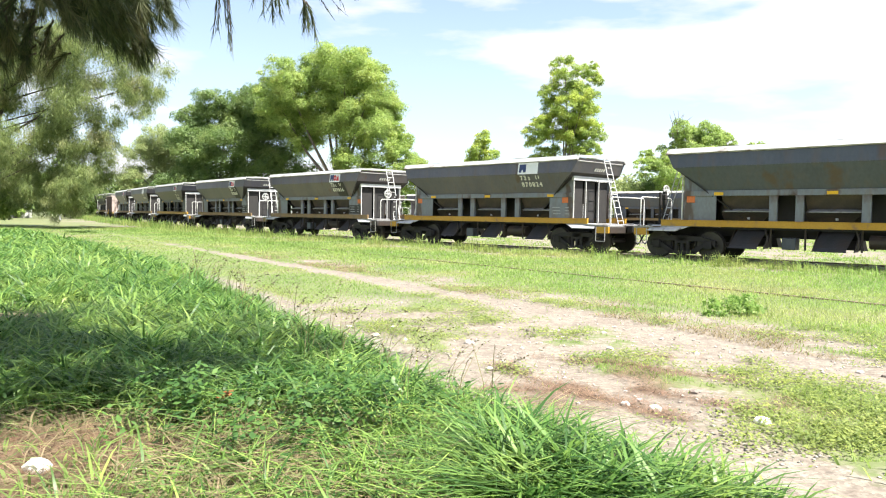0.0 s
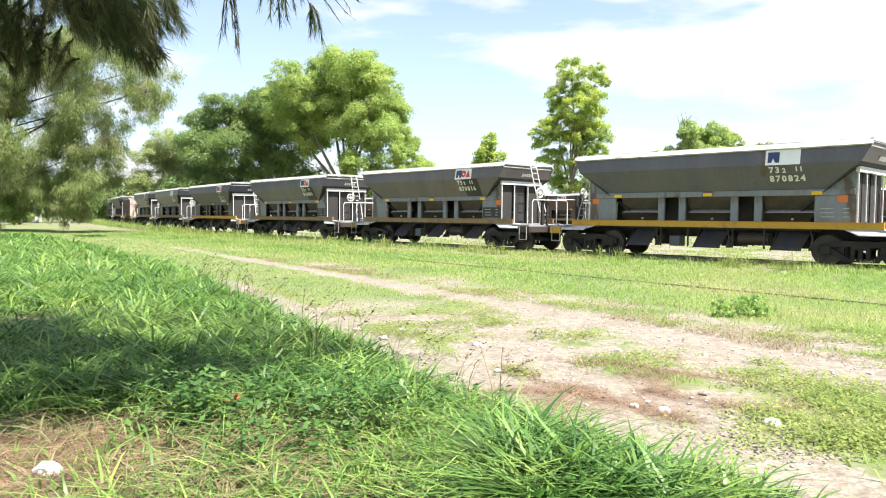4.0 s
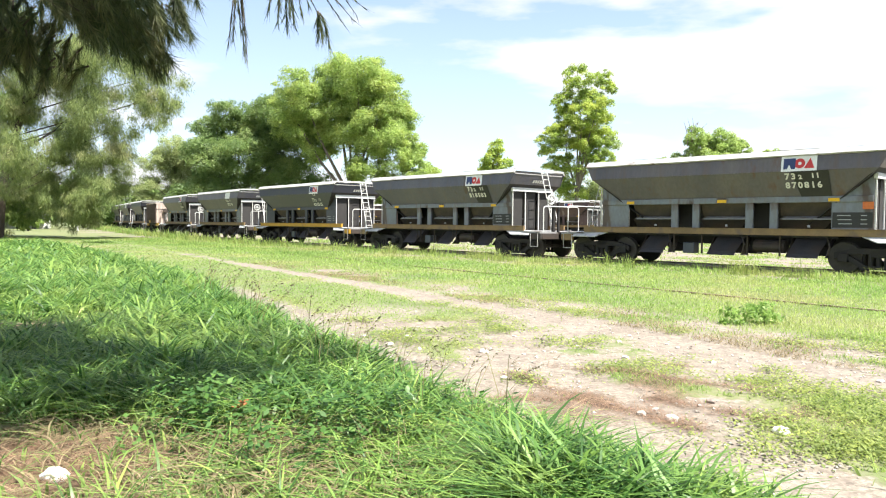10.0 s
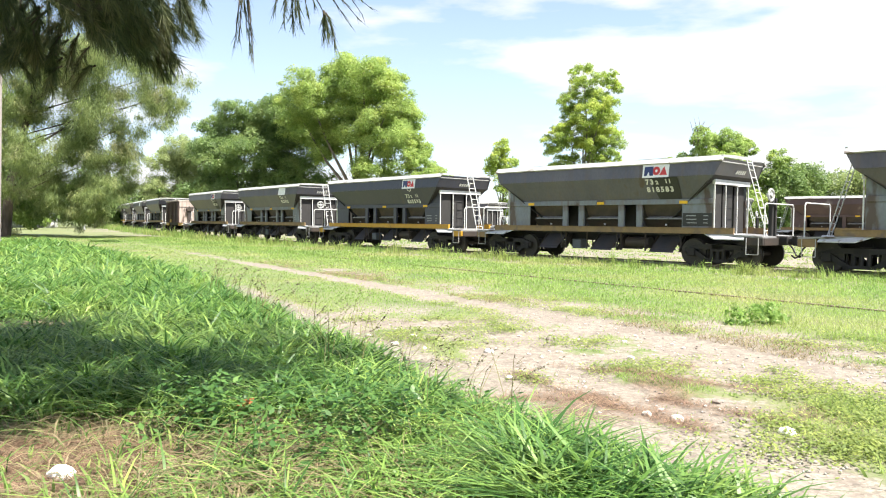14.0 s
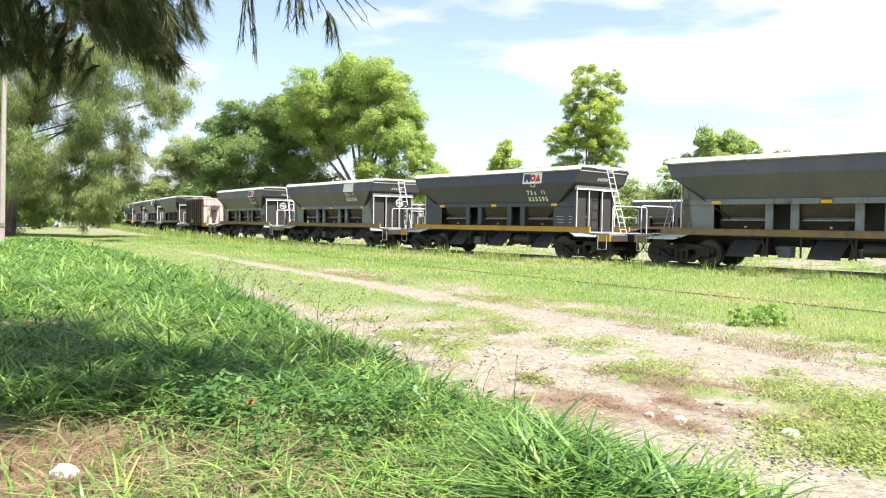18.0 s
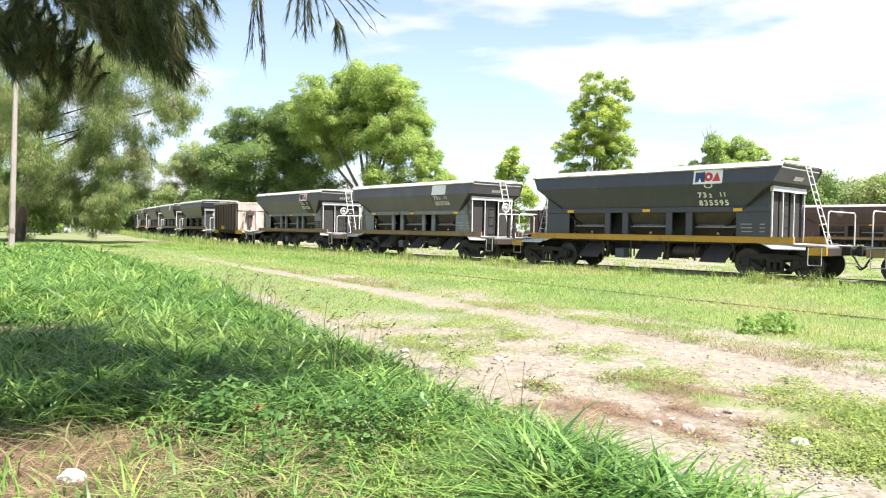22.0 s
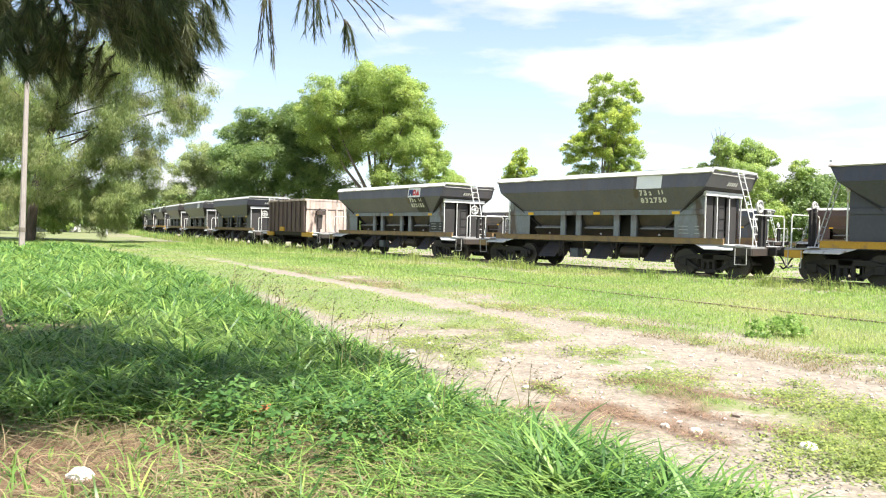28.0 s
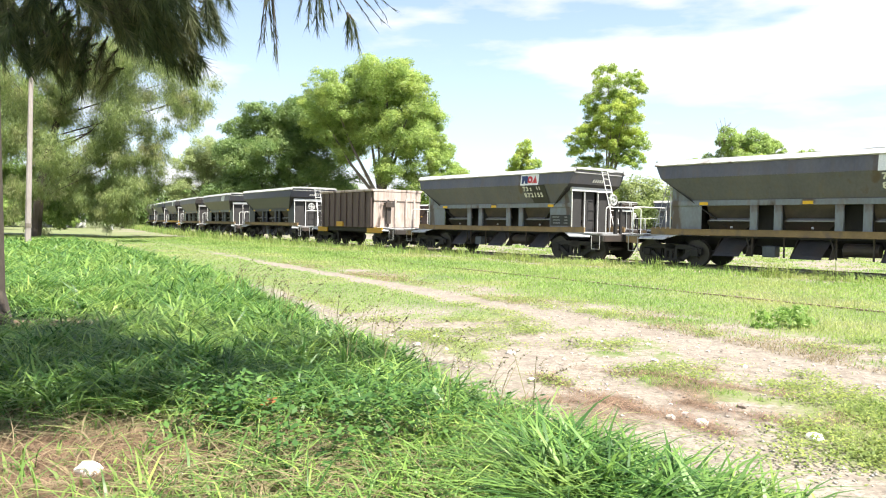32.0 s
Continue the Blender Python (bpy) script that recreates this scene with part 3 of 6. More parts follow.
bed = arrays("track_bed", np.stack([bx.ravel(), by.ravel(), bz.ravel()], -1), np.stack([idx[:-1, :-1], idx[:-1, 1:], idx[1:, 1:], idx[1:, :-1]], -1).ravel(), np.full((bx.shape[0] - 1) * (bx.shape[1] - 1), 4), M_BED, smooth=True)
tagged(bed, "low sandy track bed with thin yellowed grass", "track bed", kind="structure")

sleeper_mesh = mesh_of("sleeper", boxed(-0.12, 0.12, -1.3, 1.3, -0.12, 0, 0.012))
sleeper_mesh.materials.append(M_SLEEPER)
for k, s in enumerate(np.arange(-12, 60, 0.7)):
    p = on_track(s)
    q = on_track(s + 0.5)
    ob = new("sleeper", sleeper_mesh)
    ob.matrix_basis = pose(p.x, p.y, 0.062, 0, 0, math.degrees(math.atan2(q.y - p.y, q.x - p.x)) + 0.8 * math.sin(k * 3.1))
    ob.parent = ground


# ---------------------------------------------------------------- wagons
def wheelset_mesh():
    bm = bmesh.new()
    rot = Matrix.Rotation(radians(90), 4, "X")
    for s in (-1, 1):
        y = s * (GAUGE / 2 + 0.03)
        bmesh.ops.create_cone(bm, cap_ends=True, segments=28, radius1=0.45, radius2=0.45, depth=0.12, matrix=Matrix.Translation((0, y, 0)) @ rot)
        bmesh.ops.create_cone(bm, cap_ends=True, segments=28, radius1=0.475, radius2=0.475, depth=0.03, matrix=Matrix.Translation((0, y - s * 0.075, 0)) @ rot)
        bmesh.ops.create_cone(bm, cap_ends=True, segments=12, radius1=0.11, radius2=0.11, depth=0.22, matrix=Matrix.Translation((0, y + s * 0.05, 0)) @ rot)
        for a in range(3):
            c = Vector((0.24 * math.cos(a * 2.1), y + s * 0.062, 0.24 * math.sin(a * 2.1)))
            add_box(bm, c.x - 0.05, c.x + 0.05, c.y - 0.01, c.y + 0.012, c.z - 0.05, c.z + 0.05)
    bmesh.ops.create_cone(bm, cap_ends=True, segments=10, radius1=0.08, radius2=0.08, depth=2.2, matrix=rot)
    return bm


def side_frame_mesh():
    """A cast bogie side: an arched top bar, a sagging bottom bar, two boxes and a spring nest."""
    bm = slab([(-1.15, 0, 0.40), (-1.15, 0, 0.60), (-0.62, 0, 0.74), (0.62, 0, 0.74), (1.15, 0, 0.60), (1.15, 0, 0.40), (0.98, 0, 0.52), (0.55, 0, 0.58), (-0.55, 0, 0.58), (-0.98, 0, 0.52)], (0, 0.13, 0))
    for verts in ([(-0.95, 0, 0.50), (-0.80, 0, 0.56), (-0.30, 0, 0.24), (-0.45, 0, 0.16)], [(0.95, 0, 0.50), (0.80, 0, 0.56), (0.30, 0, 0.24), (0.45, 0, 0.16)], [(-0.48, 0, 0.14), (-0.48, 0, 0.24), (0.48, 0, 0.24), (0.48, 0, 0.14)]):
        extra = slab(verts, (0, 0.12, 0))
        me = mesh_of("tmp", extra)
        bm.from_mesh(me)
        bpy.data.meshes.remove(me)
    for x in (-0.915, 0.915):
        add_box(bm, x - 0.14, x + 0.14, -0.05, 0.17, 0.33, 0.60, 0.02)
    for x in (-0.2, 0, 0.2):
        add_rod(bm, (x, 0.06, 0.24), (x, 0.06, 0.58), 0.07, 8)
    return bm


def add_bogie(wagon, x):
    """bogie > side_frame, bolster, two wheelsets. Returns the wheelsets."""
    bogie = part("bogie", shared("bogie_bolster", lambda: add_box(boxed(-0.22, 0.22, -1.1, 1.1, 0.48, 0.76, 0.03), -0.1, 0.1, -0.35, 0.35, 0.7, 0.86)), M_DARK, wagon, at=pose(x, 0, 0))
    for s in (-1, 1):
        part("side_frame", shared("bogie_side_frame", side_frame_mesh), M_DARK, bogie, at=pose(0, s * 1.04 - 0.06, 0))
        part("brake_shoe", shared("brake_shoe", lambda: boxed(-0.03, 0.03, -0.06, 0.06, -0.16, 0.16, 0.01)), M_DARK, bogie, at=pose(s * 0.42, -0.86, 0.45))
    sets = []
    for dx in (-0.915, 0.915):
        sets.append(part("wheelset", shared("wheelset", wheelset_mesh), M_TREAD, bogie, at=pose(dx, 0, 0.45)))
    return sets


def ladder_mesh(foot, head, width, rungs):
    bm = bmesh.new()
    foot, head = Vector(foot), Vector(head)
    w = Vector((0, width / 2, 0))
    for s in (-1, 1):
        add_rod(bm, foot + w * s, head + w * s, 0.019, 6)
    for k in range(rungs):
        c = foot.lerp(head, (k + 0.6) / rungs)
        add_rod(bm, c - w, c + w, 0.013, 6)
    return bm


def add_underframe(wagon, half, sill_mat, deck_from, deck_mat):
    """What both kinds of wagon share: centre sill, end decks, beams, couplers, steps and bogies."""
    part("centre_sill", shared("centre_sill_%g" % half, lambda: boxed(-half + 0.5, half - 0.5, -0.28, 0.28, 0.74, 1.04, 0.01)), M_DARK, wagon)
    for s in (-1, 1):
        turn = pose(0, 0, 0, 0, 0, 0 if s > 0 else 180)
        a, b = deck_from, half - 0.52
        part("end_deck", shared("end_deck_%g" % half, lambda: slab([(a, -1.18, 1.04), (b - 0.75, -1.30, 1.02), (b, -1.30, 0.98), (b, 1.30, 0.98), (b - 0.75, 1.30, 1.02), (a, 1.18, 1.04)], (0, 0, 0.05))), deck_mat, wagon, at=turn)
        part("end_beam", shared("end_beam_%g" % half, lambda: boxed(b - 0.16, b + 0.02, -1.2, 1.2, 0.74, 0.985, 0.015)), M_CHUTE, wagon, at=turn)
        for y in (-1.25, 1.25):
            part("corner_plate", shared("beam_corner_%g" % half, lambda: boxed(b - 0.52, b + 0.01, -0.045, 0.045, 0.75, 0.99, 0.012)), sill_mat if sill_mat is not M_OCHRE or s < 0 else M_CHUTE, wagon, at=turn @ pose(0, y, 0))
        for e in (-1, 1):
            part("walk_plate", shared("walk_plate_%g_%d" % (half, e), lambda: slab([(b - 2.0, e * 1.16, 1.075), (b - 0.62, e * 1.16, 1.075), (b - 0.56, e * 1.36, 0.90), (b - 1.55, e * 1.36, 0.90)], (0, 0, 0.03))), M_PLANK, wagon, "pale dented walkway plate", at=turn)
        part("coupler", shared("coupler_%g" % half, coupler_maker(b, half)), M_DARK, wagon, at=turn)
        part("air_hose", shared("air_hose_%g" % half, lambda: piped([(b + 0.02, 0.45, 0.82), (b + 0.16, 0.45, 0.66), (b + 0.3, 0.42, 0.42), (b + 0.42, 0.38, 0.36), (half + 0.02, 0.34, 0.45)], 0.028, 6)), M_DARK, wagon, at=turn)
        for y in (-1.32, 1.32):
            part("step", shared("step_%g" % half, lambda: piped([(b - 0.5, 0, 0.98), (b - 0.5, 0, 0.46), (b - 0.12, 0, 0.46), (b - 0.12, 0, 0.98)], 0.013, 6)), M_RIM, wagon, at=turn @ pose(0, y, 0))
    return [w for x in (-(half - 2.13), half - 2.13) for w in add_bogie(wagon, x)]


def coupler_maker(b, half):
    def make():
        bm = boxed(b - 0.3, b + 0.28, -0.19, 0.19, 0.76, 1.04, 0.03)
        add_rod(bm, (b + 0.26, 0, 0.90), (half - 0.05, 0, 0.90), 0.15, 10)
        add_box(bm, half - 0.12, half + 0.06, -0.17, 0.13, 0.74, 1.06, 0.03)
        return bm
    return make


def emblem(wagon, x, y, z, state):
    """A white panel with navy and red shapes, more or less worn."""
    lean = pose(x, y, z, 82, 0, 0)
    panel = part("emblem_panel", shared("emblem_panel", lambda: boxed(-0.5, 0.5, -0.23, 0.23, -0.004, 0.004, 0)), M_PANEL, wagon, "white painted emblem panel", at=lean)
    if state == "blank":
        return
    navy = lambda: slab([(-0.43, -0.16, 0), (-0.33, -0.16, 0), (-0.27, -0.02, 0), (-0.21, -0.16, 0), (-0.09, -0.16, 0), (-0.09, 0.16, 0), (-0.43, 0.16, 0)], (0, 0, 0.004))
    part("emblem_mark", shared("emblem_navy_mark", navy), M_NAVY, panel, at=pose(0, 0, 0.006))
    if state == "half":
        return

    def ring():
        bm = bmesh.new()
        k = 14
        rows = []
        for i in range(k + 1):
            a = radians(360 * i / k)
            rows.append([bm.verts.new((0.03 + r * math.cos(a), r * math.sin(a), 0.005)) for r in (0.05, 0.15)])
        for p, q in zip(rows, rows[1:]):
            bm.faces.new((p[0], p[1], q[1], q[0]))
        return bm
    part("emblem_mark", shared("emblem_ring", ring), M_RED, panel, at=pose(0, 0, 0.004))
    part("emblem_mark", shared("emblem_wedge", lambda: slab([(0.15, -0.15, 0), (0.44, -0.15, 0), (0.32, 0.15, 0)], (0, 0, 0.004))), M_RED, panel, at=pose(0, 0, 0.006))


def bent_lintel():
    """The sheet over the end openings: its lower edge wavy from knocks."""
    r = random.Random(5)
    ys = [-1.18 + 2.36 * k / 9 for k in range(10)]
    low = [(4.44, y, 2.71 + r.uniform(-0.012, 0.018)) for y in ys]
    return slab(low + [(4.44, 1.18, 2.88), (4.44, -1.18, 2.88)], (0.1, 0, 0))


def d_mark():
    """A flat bow open at the top, stencilled above the figures."""
    bm = bmesh.new()
    ring = [[bm.verts.new((q * 1.25 * math.cos(a), q * 0.8 * math.sin(a), 0.003)) for q in (0.08, 0.12)] for a in [radians(150 + 240 * i / 10) for i in range(11)]]
    for p, q in zip(ring, ring[1:]):
        bm.faces.new((p[0], p[1], q[1], q[0]))
    return bm


def dented_rim():
    """The top rail, its edges a little bent by years of loading."""
    r = random.Random(21)
    xs = [-4.92 + 9.84 * k / 26 for k in range(27)]
    top = [(x, 0.07, 3.632 + r.uniform(-0.012, 0.010)) for x in xs]
    low = [(x, -0.05, 3.462 + r.uniform(-0.012, 0.006)) for x in xs]
    return slab(low + top[::-1], (0, 0.05, -0.03))


def hopper(body, lower, sill_mat, number, emblem_state, patch, label, plate, squares=(), group="wagons of the passing train", brake_end=1, mark=False):
    """A bogie hopper wagon: x along its way, z from the rail's top. Returns it and its wheelsets."""
    w = tagged(empty("hopper_wagon"), label, "freight wagon", group)
    WIDE.append(w)
    # rim
    for s in (-1, 1):
        part("rim", shared("rim_side", dented_rim), M_RIM, w, "pale grey top rim", at=pose(0, s * 1.46, 0, 0, 0, 0 if s < 0 else 180))
        part("rim", shared("rim_end", lambda: slab([(0, -1.42, 3.56), (0, 1.42, 3.56), (0, 1.42, 3.63), (0, 0.7, 3.66), (0, -0.7, 3.66), (0, -1.42, 3.63)], (0.07, 0, 0))), M_RIM, w, at=pose(s * 4.885 - 0.035, 0, 0))
        flip = pose(0, 0, 0, 0, 0, 0 if s < 0 else 180)
        part("side_panel", shared("side_panel", lambda: slab([(-4.9, -1.44, 3.46), (-4.66, -1.5, 3.0), (4.66, -1.5, 3.0), (4.9, -1.44, 3.46)], (0, 0.03, 0.0))), body, w, at=flip)
        part("slope_panel", shared("slope_panel", lambda: slab([(-4.66, -1.5, 2.998), (-3.72, -1.13, 2.24), (3.72, -1.13, 2.24), (4.66, -1.5, 2.998)], (0, 0.03, 0.012))), body, w, at=flip)
        part("end_sheet", shared("end_upper", lambda: slab([(4.9, -1.43, 3.53), (4.66, -1.49, 3.0), (4.66, 1.49, 3.0), (4.9, 1.43, 3.53)], (-0.03, 0, 0))), body, w, at=flip)
        # lower is the recess colour: shade beneath the end is painted on this sheet
        part("end_sheet", shared("end_slope", lambda: slab([(4.655, -1.49, 2.998), (2.6, -0.85, 1.35), (2.6, 0.85, 1.35), (4.655, 1.49, 2.998)], (-0.02, 0, 0.02))), lower, w, at=flip)
        # lower body
        part("side_rail", shared("side_rail", lambda: boxed(-4.44, 4.44, -1.16, -1.08, 2.07, 2.25, 0.01)), plate, w, at=flip)
        for e in (-1, 1):
            part("corner_plate", shared("corner_plate_%d" % e, lambda: slab([(e * 3.35, -1.12, 1.27), (e * 4.45, -1.12, 1.27), (e * 4.45, -1.12, 2.84), (e * 3.66, -1.12, 2.2), (e * 3.35, -1.12, 2.2)], (0, 0.03, 0))), plate, w, at=flip)
        for x in (-1.56, -0.80, 0.97, 1.72):
            part("side_post", shared("side_post", lambda: boxed(-0.12, 0.12, -1.15, -1.06, 1.27, 2.08, 0.01)), plate, w, at=flip @ pose(x, 0, 0))
        part("side_sill", shared("side_sill", lambda: add_box(boxed(-5.2, 5.2, -1.22, -1.14, 1.075, 1.28, 0.008), -5.2, 5.2, -1.24, -1.12, 1.262, 1.284)), sill_mat, w, at=flip)
        for x in (-3.25, 0.09, 3.42):
            part("marker", shared("marker", lambda: boxed(-0.15, 0.15, -1.175, -1.15, 2.09, 2.19, 0.004)), M_REFLECT, w, "yellow reflector", at=flip @ pose(x, 0, 0))
        # pockets seen through the side openings: a sloped plate over a ledge, open and dark below
        for x in (-2.44, 0.09, 2.6):
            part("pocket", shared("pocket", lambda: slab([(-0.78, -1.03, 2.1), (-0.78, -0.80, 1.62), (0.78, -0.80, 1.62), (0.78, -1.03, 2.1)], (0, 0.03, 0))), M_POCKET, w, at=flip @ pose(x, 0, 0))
            # paler than the plate above: the light on the ledge is put into its colour
            part("pocket_bar", shared("pocket_bar", lambda: slab([(-0.74, -1.0, 1.56), (-0.74, -0.82, 1.63), (0.74, -0.82, 1.63), (0.74, -1.0, 1.56)], (0, 0, 0.03))), M_DECK, w, "pocket ledge in paler grey, as if lit", at=flip @ pose(x, 0, 0))
            part("pocket_cheek", shared("pocket_cheek", lambda: slab([(-0.78, -1.0, 1.55), (-0.78, -0.6, 1.1), (0.2, -0.6, 1.1), (0.74, -0.9, 1.55)], (0, 0.02, 0))), M_CHUTE, w, at=flip @ pose(x, 0, 0))
            part("chute", shared("chute", lambda: slab([(-0.46, -0.40, 1.02), (-0.56, -0.92, 0.46), (0.34, -0.92, 0.46), (0.46, -0.40, 1.02)], (0.0, 0.03, 0.05))), M_GATE, w, at=flip @ pose(x, 0, 0))
            part("chute_lip", shared("chute_lip", lambda: slab([(-0.56, -0.93, 0.46), (-0.58, -0.98, 0.40), (0.36, -0.98, 0.40), (0.34, -0.93, 0.46)], (0, 0.015, 0.02))), M_GATE, w, at=flip @ pose(x, 0, 0))
            for e in (-1, 1):
                part("chute_cheek", shared("chute_cheek", lambda: slab([(0, -0.45, 1.05), (0, -1.0, 0.42), (0, -0.62, 0.42), (0, -0.2, 1.05)], (0.02, 0, 0))), M_CHUTE, w, at=flip @ pose(x + e * 0.56, 0, 0))
            part("door_lever", shared("door_lever", lambda: piped([(0.62, -1.05, 1.06), (0.72, -1.08, 0.75), (0.66, -1.1, 0.5)], 0.025, 6)), M_CHUTE, w, at=flip @ pose(x, 0, 0))
            part("lever_knob", shared("lever_knob", lambda: boxed(-0.035, 0.035, -0.03, 0.03, -0.035, 0.035, 0.012)), M_RIM, w, "small pale lever end", at=flip @ pose(x + 0.1, -1.02, 1.36))
        for x in (-1.18, 1.34):
            for e in (-0.5, 0.5):
                part("hanger", shared("hanger", lambda: boxed(-0.025, 0.025, -0.95, -0.9, 0.42, 1.08, 0.008)), M_CHUTE, w, at=flip @ pose(x + e, 0, 0))
        # back plate added behind the slots, coloured dark for the shade inside
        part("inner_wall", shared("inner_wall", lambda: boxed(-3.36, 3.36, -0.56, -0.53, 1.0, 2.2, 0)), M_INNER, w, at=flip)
        # end frames
        for y in (-1.13, -0.42, 0.36, 1.13):
            part("end_post", shared("end_post", lambda: boxed(4.475, 4.515, -0.017, 0.017, 1.09, 2.86, 0.004)), M_WHITE, w, "white end post", at=flip @ pose(0, y, 0))
        part("end_lintel", shared("end_lintel", bent_lintel), M_WHITE, w, "white dented end lintel", at=flip)
        # panels coloured near-black for the shade within the end openings
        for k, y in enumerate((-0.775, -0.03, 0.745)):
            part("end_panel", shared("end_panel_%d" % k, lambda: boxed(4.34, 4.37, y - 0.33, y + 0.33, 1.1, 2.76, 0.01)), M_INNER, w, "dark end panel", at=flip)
        part("ladder", shared("ladder", lambda: ladder_mesh((5.70, 0.15, 1.05), (4.97, 0.15, 3.58), 0.34, 10)), M_WHITE, w, "white steel ladder", at=flip)
        part("handrail", shared("handrail", lambda: piped([(6.1, -1.06, 1.03), (6.1, -1.06, 1.98), (6.1, -0.98, 2.07), (6.1, 0.92, 2.07), (6.1, 1.0, 1.98), (6.1, 1.0, 1.03)], 0.020, 6)), M_WHITE, w, "white tubular end handrail", at=flip)
    # unseen cover, added to keep daylight from falling through the body
    part("load_cover", shared("load_cover", lambda: boxed(-4.86, 4.86, -1.4, 1.4, 3.40, 3.47, 0.02)), M_RIM, w)
    # hand brake at one end
    turn = pose(0, 0, 0, 0, 0, 0 if brake_end > 0 else 180)
    brake = part("brake_stand", shared("brake_stand", lambda: add_box(add_box(boxed(5.92, 6.04, -0.42, -0.30, 1.04, 2.30, 0.01), 5.94, 6.02, -0.12, -0.02, 1.04, 2.26, 0.01), 5.90, 6.06, -0.44, -0.28, 2.0, 2.2, 0.02)), M_DARK, w, "dark hand brake stand", at=turn)
    def wheel():
        bm = bmesh.new()
        k = 16
        pts = [Vector((6.1, -0.66 + 0.185 * math.cos(2 * math.pi * i / k), 2.34 + 0.185 * math.sin(2 * math.pi * i / k))) for i in range(k + 1)]
        for a, b in zip(pts, pts[1:]):
            add_rod(bm, a, b, 0.034, 6)
        for i in range(0, k, 4):
            add_rod(bm, (6.08, -0.66, 2.34), pts[i], 0.026, 5)
        add_rod(bm, (5.98, -0.66, 2.34), (6.14, -0.66, 2.34), 0.07, 8)
        add_rod(bm, (5.99, -0.66, 2.34), (5.99, -0.36, 2.2), 0.03, 6)
        return bm
    part("brake_wheel", shared("brake_wheel", wheel), M_RIM, brake, "white hand brake wheel")
    part("air_tank", shared("air_tank", lambda: add_rod(bmesh.new(), (1.0, -0.72, 0.72), (1.95, -0.72, 0.72), 0.2, 14)), M_CHUTE, w, "grey air reservoir")
    part("brake_box", shared("brake_box", lambda: boxed(-1.35, -0.95, -0.95, -0.6, 0.42, 0.78, 0.02)), M_BLUE, w)
    # paint on the near side
    if patch:
        part("number_patch", shared("number_patch", lambda: slab([(-0.62, -1.507, 2.985), (-0.42, -1.14, 2.23), (0.42, -1.14, 2.23), (0.42, -1.507, 2.985)], (0, -0.005, -0.003))), M_BLACK, w, "black painted number patch", at=pose(2.95, 0, 0))
        part("number_patch", shared("number_patch_low", lambda: boxed(-0.52, 0.52, -0.003, 0.003, -0.22, 0.22, 0)), M_BLACK, w, at=pose(3.9, -1.126, 1.55))
    for x in squares:
        part("marker", shared("orange_square", lambda: boxed(-0.14, 0.14, -1.135, -1.12, 1.86, 2.14, 0.003)), M_ORANGE, w, "orange square marker", at=pose(x, 0, 0))
    for e in (-1, 1):
        for k in range(5):
            part("stencil_line", shared("end_stencil", lambda: slab([(0, -0.055, -0.06), (0, 0.035, -0.06), (0.063, 0.055, 0.06), (0.063, -0.035, 0.06)], (0.006, 0, 0))), M_LETTER, w, at=pose(0, 0, 0, 0, 0, 0 if e > 0 else 180) @ pose(4.733, -0.22 + 0.13 * k, 3.14))
    if emblem_state:
        emblem(w, 2.55, -1.476, 3.21, emblem_state)
    if number:
        drop = 0.21 if mark else 0.0
        for k, (words, size, x, z) in enumerate((("73", 0.27, 2.30, 2.83), ("2", 0.19, 2.58, 2.81), ("11", 0.20, 3.0, 2.84), (number, 0.27, 2.64, 2.575))):
            z -= drop
            y = -(1.5 - (3.0 - z) * 0.487) * BODY_WIDE - 0.03
            for m, sign in enumerate(words):
                ob = part("figure", lettering(sign, size, "figure_%s_%g" % (sign, size)), M_LETTER, w, "white stencilled figure")
                ob.matrix_basis = pose(x + (m - (len(words) - 1) / 2) * size * 0.66, y, z, 118, 0, 0)
        if mark:
            ob = part("stencil_number", shared("emblem_d_mark", d_mark), M_LETTER, w, "white stencilled bow")
            ob.matrix_basis = pose(2.56, -1.612, 2.93, 118, 0, 0)
        for k in range(3):
            part("stencil_line", shared("stencil_line", lambda: boxed(-0.18, 0.18, -0.003, 0.003, -0.012, 0.012, 0)), M_FADED, w, at=pose(3.68 + 0.02 * k, -1.133, 1.68 - 0.12 * k))
            part("stencil_line", shared("stencil_bit", lambda: boxed(-0.08, 0.08, -0.003, 0.003, -0.012, 0.012, 0)), M_FADED, w, at=pose(4.2, -1.133, 1.68 - 0.12 * k))
    sets = add_underframe(w, 6.685, sill_mat, 4.4, M_DECK)
    return w, sets


